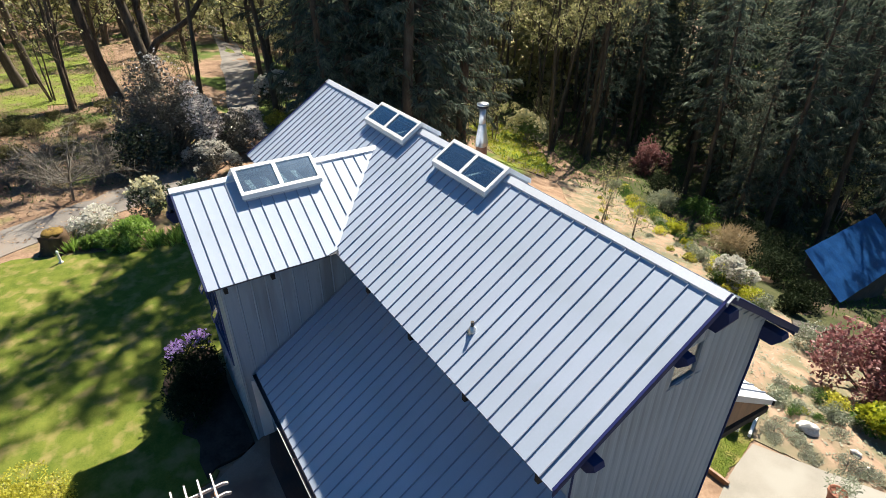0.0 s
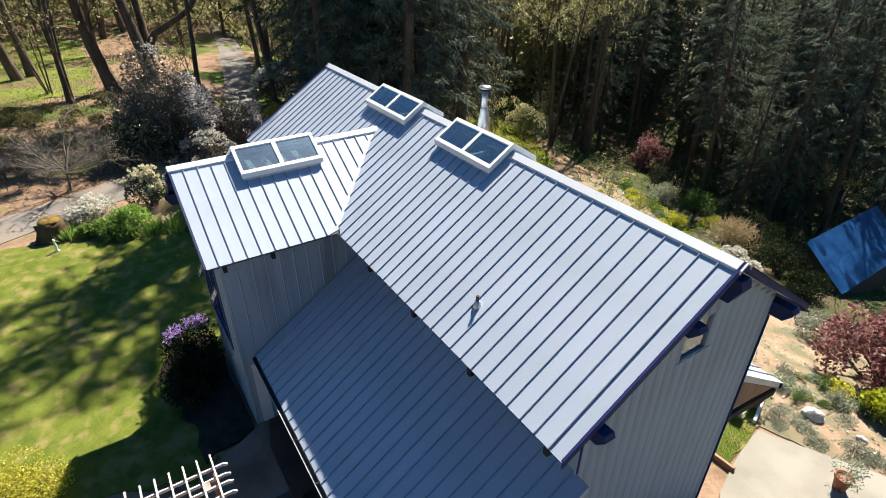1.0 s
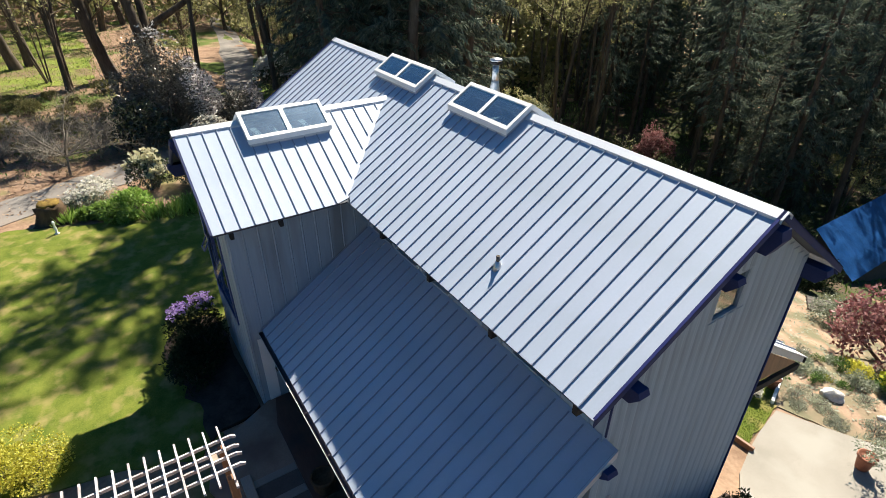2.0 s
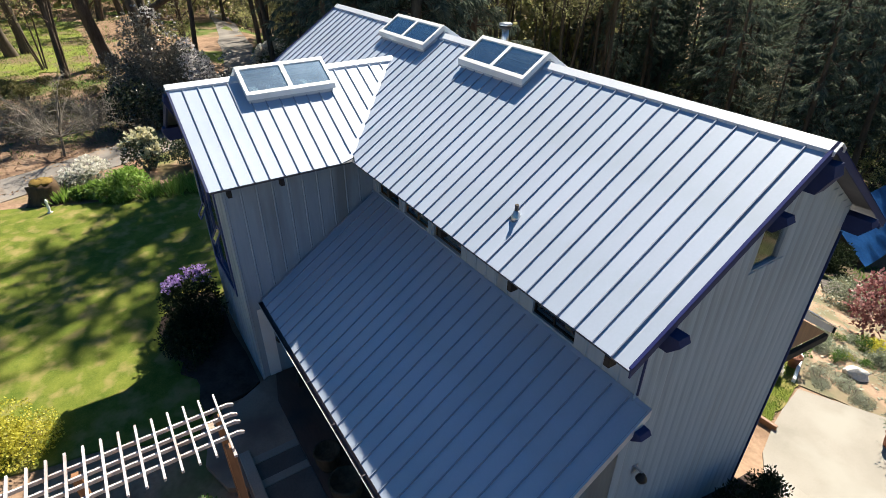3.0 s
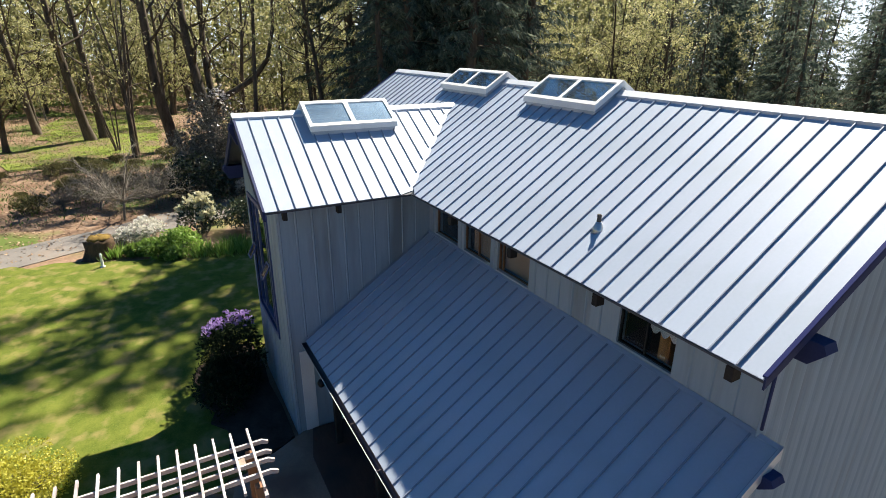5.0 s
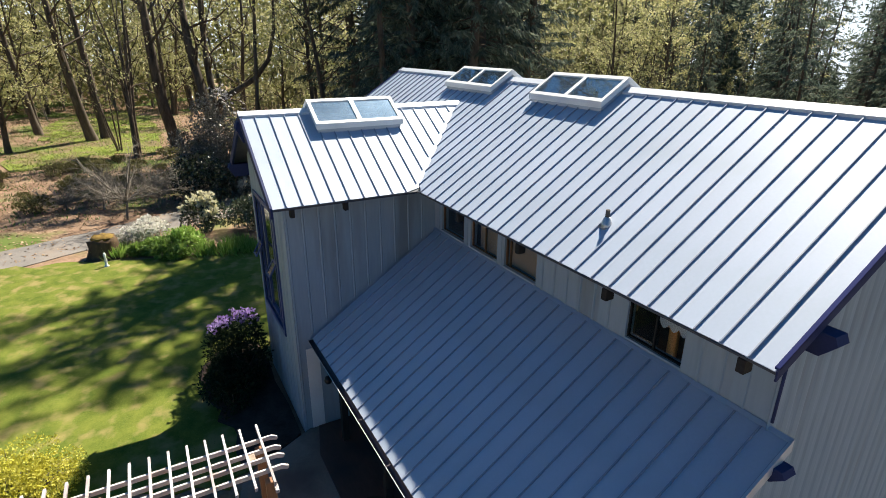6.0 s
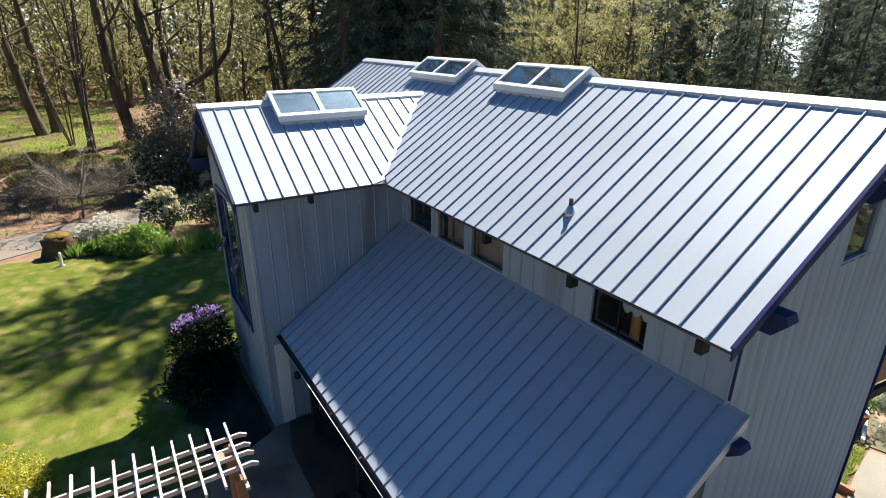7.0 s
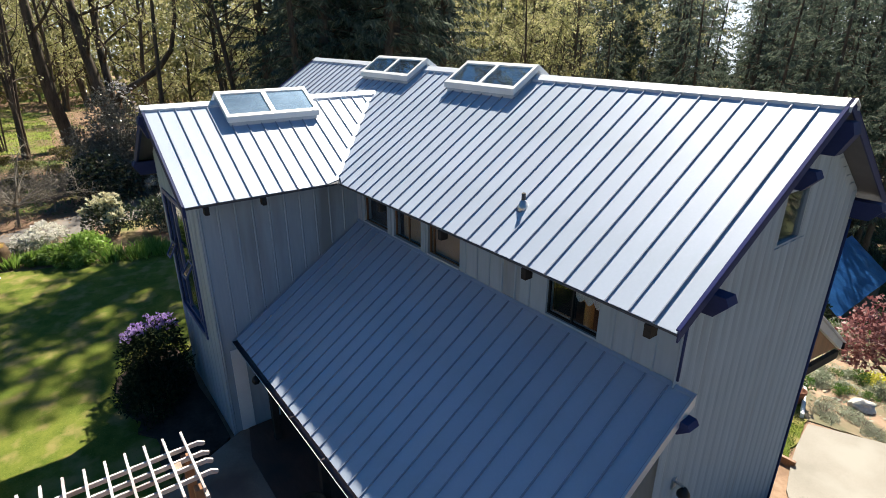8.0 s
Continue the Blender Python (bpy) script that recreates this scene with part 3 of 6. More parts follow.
def ridge_skylight(axis, at, a, b, ridge, slope, half, beams, lift):
    """A two-sided skylight that straddles a ridge from a to b along axis, two panes a side."""
    def P(l, s, z):
        return Vector((l, at + s, z)) if axis == "x" else Vector((at - s, l, z))

    def hexa(bm, l0, l1, s0, s1, up0, up1):
        """A block along the slope between s0 and s1, from up0 to up1 above the roof."""
        co = [P(l, s, ridge - abs(s) * slope + u) for u in (up0, up1) for l, s in ((l0, s0), (l1, s0), (l1, s1), (l0, s1))]
        v = [bm.verts.new(c) for c in co]
        for f in ((3, 2, 1, 0), (4, 5, 6, 7), (0, 1, 5, 4), (1, 2, 6, 5), (2, 3, 7, 6), (3, 0, 4, 7)):
            bm.faces.new([v[i] for i in f])
    bm = bmesh.new()
    for sg in (-1, 1):
        c = half - 0.05
        hexa(bm, a + 0.04, b - 0.04, sg * (c - 0.05), sg * c, -0.06, lift + 0.03)
        for l in (a + 0.04, b - 0.08):
            hexa(bm, l, l + 0.04, 0, sg * (c - 0.05), -0.06, lift + 0.03)
    bmesh.ops.recalc_face_normals(bm, faces=bm.faces[:])
    light = part("skylight", bm, CURB, house, "ridge skylight on a grey metal kerb")
    w, mid = 0.075, (a + b) / 2
    for sg in (-1, 1):
        bm = bmesh.new()
        hexa(bm, a, b, sg * (half - w), sg * half, lift, lift + 0.115)
        hexa(bm, a, b, 0, sg * w, lift, lift + 0.115)
        for l0, l1 in ((a, a + w), (mid - 0.05, mid + 0.05), (b - w, b)):
            hexa(bm, l0, l1, sg * w, sg * (half - w), lift, lift + 0.115)
        bmesh.ops.recalc_face_normals(bm, faces=bm.faces[:])
        part("skylight_frame", bm, WHITE, light, "white painted frame")
        for l0, l1 in ((a + w, mid - 0.05), (mid + 0.05, b - w)):
            bm = bmesh.new()
            hexa(bm, l0 - 0.01, l1 + 0.01, sg * (w - 0.01), sg * (half - w + 0.01), lift + 0.082, lift + 0.09)
            bmesh.ops.recalc_face_normals(bm, faces=bm.faces[:])
            part("pane", bm, SKYPANE, light, "dark blue skylight glass")
    for l in beams:
        bm = bmesh.new()
        if axis == "x":
            box(bm, l - 0.05, l + 0.05, at - 0.5, at + 0.5, ridge - 0.62, ridge - 0.50)
        else:
            box(bm, at - 0.50, at + 0.50, l - 0.07, l + 0.07, ridge - 0.44, ridge - 0.36)
        part("tie_beam", bm, WHITE, light, "white tie beam behind the glass")


ridge_skylight("x", 0, 0.16, 2.27, RIDGE, PM, 0.64, (0.8, 1.6), 0.10)
ridge_skylight("x", 0, -3.58, -1.36, RIDGE, PM, 0.60, (-2.8, -2.1), 0.10)
ridge_skylight("y", CX, -4.72, -2.74, CRIDGE, CM, 0.70, (-4.3, -3.9, -3.5, -3.1), 0.11)

# walls
WF, WB, WX, WXA = -2.45, 2.20, 7.12, -7.10     # main walls: front, rear, near and far gable
WINGX0, WINGX1, WINGY = CX - 1.69, CX + 1.69, -5.80
T = 0.16


def wall_strips(strips, plane, inner, along):
    """A wall of upright strips (a0, a1, low0, low1, high0, high1) on a plane, from its face to its inner face, closed at its rims."""
    bm = bmesh.new()
    seen, at = {}, {}

    def corner(a, d, z):
        key = (round(a, 4), d, round(z, 4))
        if key not in at:
            at[key] = bm.verts.new((a, d, z) if along == "x" else (d, a, z))
        return at[key]
    for a0, a1, l0, l1, h0, h1 in strips:
        pts = ((a0, l0), (a1, l1), (a1, h1), (a0, h0))
        f = [corner(a, plane, z) for a, z in pts]
        g = [corner(a, inner, z) for a, z in pts]
        bm.faces.new(f)
        bm.faces.new(g[::-1])
        for i in range(4):
            side = (f[i], g[i], g[(i + 1) % 4], f[(i + 1) % 4])
            key = frozenset(side)
            seen[key] = None if key in seen else side
    for side in seen.values():
        if side:
            bm.faces.new(side)
    bmesh.ops.recalc_face_normals(bm, faces=bm.faces[:])
    return bm


def with_openings(a0, a1, low, top, holes, marks=()):
    """Strips of a wall from a0 to a1 whose head follows top(a), with holes (h0, h1, z0, z1)."""
    cuts = sorted({a0, a1, *marks, *[v for h in holes for v in h[:2]]})
    zs = sorted({v for h in holes for v in h[2:] if v > low})
    out = []
    for c0, c1 in zip(cuts, cuts[1:]):
        m = (c0 + c1) / 2
        levels = [low] + [z for z in zs if z < min(top(c0), top(c1)) - 0.02]
        for i, z in enumerate(levels):
            last = i == len(levels) - 1
            z1 = top(m) if last else levels[i + 1]
            if any(h[0] < m < h[1] and h[2] - 0.001 <= z and z1 <= h[3] + 0.001 for h in holes if not last):
                continue
            if any(h[0] < m < h[1] and h[2] <= low and z == low for h in holes):
                continue
            out.append((c0, c1, z, z, top(c0) if last else z1, top(c1) if last else z1))
    return out


def main_top(y):
    return RIDGE - 0.085 - PM * abs(y)


def wing_top(x):
    return CRIDGE - 0.085 - CM * abs(x - CX)


FRONT_WINDOWS = [(-0.33, 0.60, 4.345, 5.34), (0.86, 1.81, 4.345, 5.34), (2.05, 2.99, 4.345, 5.34), (5.01, 5.94, 4.345, 5.34)]
GABLE_WINDOW = (-0.46, 0.27, 5.55, 6.33)
WING_WINDOW = (-3.62, -1.72, 2.02, 4.80)
PORCH_DOOR = (-4.75, -3.85, -0.30, 2.05)
walls = {}
walls["front"] = part("front_wall", wall_strips(with_openings(WINGX1, WX - T, -0.3, lambda x: main_top(WF), FRONT_WINDOWS), WF, WF + T, "x"), SIDING, house, "grey board-and-batten wall under the eave")
walls["gable"] = part("gable_wall", wall_strips(with_openings(WF, WB, -2.2, main_top, [GABLE_WINDOW], (0,)), WX, WX - T, "y"), SIDING, house, "tall grey gable wall with upright battens")
walls["rear"] = part("rear_wall", wall_strips([(WXA + T, WX - T, -2.2, -2.2, main_top(WB), main_top(WB))], WB, WB - T, "x"), SIDING, house)
walls["far"] = part("far_gable_wall", wall_strips(with_openings(WF, WB, -2.2, main_top, [], (0,)), WXA, WXA + T, "y"), SIDING, house)
walls["front2"] = part("front_wall", wall_strips([(WXA + T, WINGX0, -0.3, -0.3, main_top(WF), main_top(WF))], WF, WF + T, "x"), SIDING, house)
walls["wing"] = part("wing_side_wall", wall_strips(with_openings(WINGY + T, WF, -0.3, lambda y: wing_top(WINGX1), [PORCH_DOOR]), WINGX1, WINGX1 - T, "y"), SIDING, house, "grey board-and-batten wing wall above the porch roof")
walls["wing2"] = part("wing_side_wall", wall_strips([(WINGY + T, WF, -0.3, -0.3, wing_top(WINGX0), wing_top(WINGX0))], WINGX0, WINGX0 + T, "y"), SIDING, house)
walls["wing3"] = part("wing_gable_wall", wall_strips(with_openings(WINGX0, WINGX1, -0.3, wing_top, [WING_WINDOW], (CX,)), WINGY, WINGY + T, "x"), SIDING, house, "grey wing gable wall with a tall blue window")
part("upper_floor", boxes((WXA + T, WX - T, WF + T, WB - T, 2.55, 2.75), (WINGX0 + T, WINGX1 - T, WINGY + T, WF + T, 2.55, 2.75)), WOOD, house)

# battens, one by one
def batten(parent, x, y, lo, hi, along, half=0.018, proud=0.011, cache={}):
    key = (round(hi - lo, 2), along, half)
    if key not in cache:
        out = [(-half, 0.0), (-half * 0.55, proud), (half * 0.55, proud), (half, 0.0)]
        turn = Matrix(((1, 0, 0, 0), (0, -1, 0, 0), (0, 0, 1, 0), (0, 0, 0, 1))) if along == "x" else Matrix(((0, 1, 0, 0), (1, 0, 0, 0), (0, 0, 1, 0), (0, 0, 0, 1)))
        bm = prism(out, hi - lo, turn)
        me = bpy.data.meshes.new("batten")
        bm.to_mesh(me)
        bm.free()
        me.materials.append(SIDING)
        cache[key] = me
    ob = link_mesh("batten", cache[key], SIDING, parent)
    ob.matrix_basis = pose(x, y, lo)


x = WX - 0.03
while x > WINGX1 + 0.1:
    if not any(h[0] - 0.05 < x < h[1] + 0.05 for h in FRONT_WINDOWS):
        batten(walls["front"], x, WF, PZ0 + 0.03, main_top(WF), "x", 0.022, 0.02)
    x -= 0.302
y = WF + 0.03
while y < WB:
    if GABLE_WINDOW[0] - 0.06 < y < GABLE_WINDOW[1] + 0.06:
        batten(walls["gable"], WX, y, -1.7, GABLE_WINDOW[2] + 0.004, "y", 0.095, 0.014)
        batten(walls["gable"], WX, y, GABLE_WINDOW[3] + 0.02, main_top(y) - 0.08, "y", 0.095, 0.014)
    else:
        batten(walls["gable"], WX, y, -1.7, main_top(y) - 0.08, "y", 0.095, 0.014)
    y += 0.25
y = WINGY + 0.04
while y < WF - 0.1:
    batten(walls["wing"], WINGX1, y, max(0.0, PZ0 + PM2 * (y - PY0) + 0.03) if y > PY1 - 0.1 else 0.0, wing_top(WINGX1), "y", 0.02, 0.014)
    y += 0.33
x = WINGX1 - 0.03
while x > WINGX0:
    if WING_WINDOW[0] - 0.13 < x < WING_WINDOW[1] + 0.13:
        batten(walls["wing3"], x, WINGY, 0.0, WING_WINDOW[2] - 0.15, "x")
    else:
        batten(walls["wing3"], x, WINGY, 0.0, wing_top(x) - 0.02, "x")
    x -= 0.33


def window_in(hole, plane, along, out, frame_mat, w=0.05, mull=(), depth=0.07, trim=0.0, sill_mat=SIDING):
    """A window: a frame in the hole, panes behind it, an outer trim and a sill. out: +1 or -1, the way the face looks."""
    a0, a1, z0, z1 = hole
    lo, hi = sorted((plane - out * 0.09, plane - out * (0.09 - depth)))

    def blk(bm, u0, u1, v0, v1, d0=lo, d1=hi):
        box(bm, u0, u1, d0, d1, v0, v1) if along == "x" else box(bm, d0, d1, u0, u1, v0, v1)
    def ring(o, n, d0, d1):
        """A closed rectangular frame between outline o and opening n."""
        bm = bmesh.new()
        loops = []
        for d in (d0, d1):
            for b0, b1, c0, c1 in (o, n):
                loops.append([bm.verts.new((u, d, v) if along == "x" else (d, u, v)) for u, v in ((b0, c0), (b1, c0), (b1, c1), (b0, c1))])
        o0, n0, o1, n1 = loops
        for k in range(4):
            q = (k + 1) % 4
            bm.faces.new((o0[k], o0[q], n0[q], n0[k]))
            bm.faces.new((o1[k], n1[k], n1[q], o1[q]))
            bm.faces.new((o0[k], o1[k], o1[q], o0[q]))
            bm.faces.new((n0[k], n0[q], n1[q], n1[k]))
        bmesh.ops.recalc_face_normals(bm, faces=bm.faces[:])
        return bm
    fr = part("window", ring((a0, a1, z0, z1), (a0 + w, a1 - w, z0 + w, z1 - w), lo, hi), frame_mat, house, "framed window in the grey wall")
    edges = [a0 + w, *mull, a1 - w]
    for mm in mull:
        bm = bmesh.new()
        blk(bm, mm - w / 2, mm + w / 2, z0 + w, z1 - w, lo + 0.002, hi - 0.002)
        part("mullion", bm, frame_mat, fr)
    for u0, u1 in zip(edges, edges[1:]):
        bm = bmesh.new()
        blk(bm, u0, u1, z0 + w, z1 - w, (lo + hi) / 2 - 0.004, (lo + hi) / 2 + 0.004)
        part("pane", bm, PANE, fr)
    if trim:
        d0, d1 = sorted((plane - out * 0.02, plane + out * 0.035))
        part("trim", ring((a0 - trim, a1 + trim, z0 - trim, z1 + trim), (a0, a1, z0, z1), d0, d1), frame_mat, fr)
    if not sill_mat:
        return fr
    bm = bmesh.new()
    d0, d1 = sorted((plane - out * 0.09, plane + out * 0.03))
    blk(bm, a0 - trim, a1 + trim, z0 - 0.025 - trim, z0 - trim if trim else z0 + 0.004, d0, d1)
    part("sill", bm, frame_mat if trim else sill_mat, fr)
    return fr


for h in FRONT_WINDOWS[:3]:
    window_in(h, WF, "x", -1, WOOD, 0.016, () if h[0] < 0 else ((h[0] + h[1]) / 2,) if h[0] < 1 else (h[0] + 0.12,), depth=0.05, sill_mat=CURB)
window_in(FRONT_WINDOWS[3], WF, "x", -1, DARKWOOD, 0.02, (5.46,), depth=0.05, sill_mat=None)
window_in(GABLE_WINDOW, WX, "y", 1, SIDING, 0.035, depth=0.085, sill_mat=None)
window_in(WING_WINDOW, WINGY, "x", -1, BLUE, 0.09, (-3.1, -2.18), trim=0.10)
# small top-hung sashes that stand open on the wing window
for x0, x1, z in ((-2.10, -1.76, 3.66), (-3.55, -3.22, 3.66)):
    cm = Matrix.Translation((x0, WINGY - 0.02, z)) @ Matrix.Rotation(radians(-30), 4, "X")
    bm = bmesh.new()
    w = x1 - x0
    for d in ((0, w, -0.016, 0.016, -0.035, 0), (0, w, -0.016, 0.016, -0.36, -0.325), (0, 0.035, -0.016, 0.016, -0.325, -0.035), (w - 0.035, w, -0.016, 0.016, -0.325, -0.035)):
        box(bm, *d, m=cm)
    sash = part("casement", bm, BLUE, house, "small blue top-hung sash standing open")
    pb = bmesh.new()
    box(pb, 0.035, w - 0.035, -0.004, 0.004, -0.325, -0.035, m=cm)
    part("pane", pb, SKYPANE, sash)
part("corner_board", boxes((WINGX1 + 0.002, WINGX1 + 0.022, -5.62, -5.34, -0.02, 2.02)), WHITE, house, "white painted corner board under the porch")
# door under the porch
door = part("door", boxes((WINGX1 - 0.10, WINGX1 - 0.05, PORCH_DOOR[0] + 0.06, PORCH_DOOR[1] - 0.06, 0.0, 1.98)), WOOD, house, "brown wooden door under the porch")
part("door_frame", boxes((WINGX1 - 0.13, WINGX1 + 0.03, PORCH_DOOR[0], PORCH_DOOR[0] + 0.06, 0, 2.05), (WINGX1 - 0.13, WINGX1 + 0.03, PORCH_DOOR[1] - 0.06, PORCH_DOOR[1], 0, 2.05), (WINGX1 - 0.13, WINGX1 + 0.03, PORCH_DOOR[0] + 0.06, PORCH_DOOR[1] - 0.06, 1.98, 2.05)), WOOD, door)
part("door_handle", boxes((WINGX1 - 0.05, WINGX1 + 0.01, PORCH_DOOR[0] + 0.12, PORCH_DOOR[0] + 0.15, 0.98, 1.01)), STEEL, door)
# things seen through the upper windows
# Post colour brightened for sunlight; set near the glass to fit the camera's view.
part("orange_post", lathe([(0.07, 2.75), (0.07, 5.5)], 14, pose(5.62, -2.22, 0)), ORANGE, house, "orange round post behind the glass, brightened for sunlight")
part("inner_wall", boxes((-0.5, 5.6, 0.9, 1.0, 2.75, 5.9)), INSIDE, house)
part("curtain", prism([(5.04 + 0.025 * i, WF + 0.16 + (0.03 if i % 2 else 0.0)) for i in range(16)] + [(5.415, WF + 0.21), (5.04, WF + 0.21)], 0.94, Matrix.Translation((0, 0, 4.36))), DARKCLOTH, house, "dark brown drawn curtain behind the glass")
val = [(5.44, 4.92)] + [(5.44 + 0.46 * i / 24, 4.77 - 0.08 * abs(math.sin(math.pi * i / 8))) for i in range(25)] + [(5.90, 4.92)]
# Dark panel added behind the gable window to darken its glass.
part("blind", boxes((WX - 0.46, WX - 0.44, GABLE_WINDOW[0] - 0.4, GABLE_WINDOW[1] + 0.4, 5.3, 6.6)), DARKWOOD, house, "dark brown panel added to darken the gable window")
# Tan panels added close behind the glass stand in for the lit room.
for x0, x1, top in ((0.98, 1.56, 4.84), (1.80, 2.84, 4.92)):
    part("panel_screen", boxes((x0, x1, WF + 0.17, WF + 0.20, 2.76, top), (x0 + 0.1, x1 - 0.2, WF + 0.18, WF + 0.22, top, top + 0.1)), INSIDE, house, "tan panel added behind the upper windows for the lit room")
part("valance", prism(val, 0.012, Matrix(((1, 0, 0, 0), (0, 0, 1, WF + 0.125), (0, 1, 0, 0), (0, 0, 0, 1)))), WHITE, house, "white scalloped valance behind the glass")

# rake boards, eave boards and beam ends
def rake(p0, p1, out, depth, thick, material, name="rake_board", label=""):
    """A board that hangs from the slope between p0 and p1, thick towards out."""
    a, b, o = Vector(p0), Vector(p1), Vector(out) * thick
    bm = bmesh.new()
    co = [a, b, b - Vector((0, 0, depth)), a - Vector((0, 0, depth))]
    f = [bm.verts.new(c) for c in co]
    g = [bm.verts.new(c + o) for c in co]
    bm.faces.new(f)
    bm.faces.new(g[::-1])
    for i in range(4):
        bm.faces.new((f[i], g[i], g[(i + 1) % 4], f[(i + 1) % 4]))
    bmesh.ops.recalc_face_normals(bm, faces=bm.faces[:])
    part(name, bm, material, house, label)


for xe, o in ((XB, 1), (XA, -1)):
    rake((xe, 0, RIDGE + 0.03), (xe, YF - 0.01, RIDGE + 0.03 + PM * YF), (o, 0, 0), 0.13, 0.02, NAVY, label="navy painted rake board")
    rake((xe, 0, RIDGE + 0.03), (xe, YR + 0.01, RIDGE + 0.03 - PM * YR), (o, 0, 0), 0.13, 0.02, NAVY, label="navy painted rake board")
    for s, ye in ((-1, YF), (1, YR)):
        rake((xe - o * 0.025, 0.0, RIDGE + 0.042), (xe - o * 0.025, ye, RIDGE + 0.042 - PM * abs(ye)), (o, 0, 0), 0.02, 0.045, RAKEBLUE, "rake_trim", "dark blue metal rake trim")
for s in (-1, 1):
    rake((CX, CY, CRIDGE + 0.02), (CX + s * CE, CY, CRIDGE + 0.02 - CM * CE), (0, -1, 0), 0.20, 0.045, NAVY, label="navy painted rake board")
    rake((CX + s * (CE - 0.03), CY + 0.02, CRIDGE - CM * (CE - 0.03) - 0.03), (CX + s * (CE - 0.03), YF, CRIDGE - CM * (CE - 0.03) - 0.03), (-s, 0, 0), 0.05, 0.03, NAVY, "eave_board")
rake((CX + CE + 0.05, YF + 0.04, RIDGE + PM * YF - 0.02), (XB, YF + 0.04, RIDGE + PM * YF - 0.02), (0, 1, 0), 0.035, 0.03, NAVY, "eave_board")
rake((XA, YF + 0.04, RIDGE + PM * YF - 0.02), (CX - CE - 0.05, YF + 0.04, RIDGE + PM * YF - 0.02), (0, 1, 0), 0.035, 0.03, NAVY, "eave_board")
rake((XA, YR - 0.04, RIDGE - PM * YR - 0.02), (XB, YR - 0.04, RIDGE - PM * YR - 0.02), (0, -1, 0), 0.10, 0.03, NAVY, "eave_board")


def beam_end(y, top, wide=0.24, depth=0.32, tip=7.53):
    """A navy purlin end that pokes out of the near gable, its tip cut to a point."""
    out = [(7.0, 0), (tip - 0.04, 0), (tip, -0.35 * depth), (tip - 0.14, -depth), (7.0, -depth)]
    part("beam_end", prism(out, wide, Matrix(((1, 0, 0, 0), (0, 0, 1, y - wide / 2), (0, 1, 0, top), (0, 0, 0, 1)))), NAVY, house, "navy painted beam end under the rake")


beam_end(-2.50, main_top(2.62) - 0.02, 0.20, 0.25, 7.58)
beam_end(-0.80, main_top(0.92) - 0.04, 0.18, 0.24)
beam_end(0.02, main_top(0.13) - 0.06, 0.24, 0.42)
beam_end(2.25, main_top(2.37) - 0.06, 0.22, 0.28)
beam_end(-2.64, PZ0 + PM2 * (-2.75 - PY0) - 0.03, 0.20, 0.19, 7.52)
for x in (7.05, 5.2, 3.35, 1.5):
    part("rafter_end", boxes((x - 0.045, x + 0.045, YF + 0.03, YF + 0.17, 5.15, 5.31), bevel=0.006), DARKWOOD, house, "dark rafter end under the eave")
for y in (-5.74, -4.70):
    part("rafter_end", boxes((CX + CE - 0.17, CX + CE - 0.03, y - 0.04, y + 0.04, 5.16, 5.32), bevel=0.006), DARKWOOD, house, "dark rafter end under the eave")

for x, top, dp in ((CX, wing_top(CX + 0.12), 0.42), (CX - 1.95, wing_top(CX - 2.07), 0.30)):
    out = [(0, 0), (-0.42, 0), (-0.46, -0.3 * dp), (-0.34, -dp), (0, -dp)]
    part("beam_end", prism(out, 0.22, Matrix(((0, 0, 1, x - 0.11), (1, 0, 0, WINGY + 0.02), (0, 1, 0, top), (0, 0, 0, 1)))), NAVY, house, "navy painted beam end under the wing rake")

# vent pipe and flue
pipe = part("vent_pipe", lathe([(0.032, 0), (0.032, 0.24), (0.024, 0.245), (0.024, 0.15)], 12, pose(4.46, -2.47, RIDGE - PM * 2.47 - 0.03)), STEP, house, "short grey vent pipe through the roof")
part("flashing", lathe([(0.10, -0.05), (0.075, 0.02), (0.045, 0.10), (0.036, 0.11)], 14, pose(4.46, -2.47, RIDGE - PM * 2.47)), STEEL, pipe)
flue = part("flue", lathe([(0.19, 4.6), (0.19, 5.75), (0.185, 5.80)], 16, pose(-3.12, 3.3, 0)), RUST, house, "rust-brown stove flue with a steel top and a round cap")
part("flue_cone", lathe([(0.20, 5.80), (0.20, 6.0), (0.125, 6.5), (0.11, 6.55)], 16, pose(-3.12, 3.3, 0)), STEEL, flue, "pale steel cone")
part("flue_pipe", lathe([(0.115, 6.55), (0.105, 6.75), (0.10, 7.05)], 14, pose(-3.12, 3.3, 0)), STEEL, flue)
part("flue_collar", lathe([(0.11, 7.04), (0.185, 7.06), (0.185, 7.13), (0.11, 7.14)], 16, pose(-3.12, 3.3, 0)), BLACK, flue, "dark vent ring")
part("flue_cap", lathe([(0.19, 7.14), (0.20, 7.16), (0.19, 7.20), (0.05, 7.225)], 16, pose(-3.12, 3.3, 0)), STEEL, flue)
part("flue_bracket", boxes((-3.16, -3.08, WB, 3.2, 5.0, 5.05)), STEEL, flue)

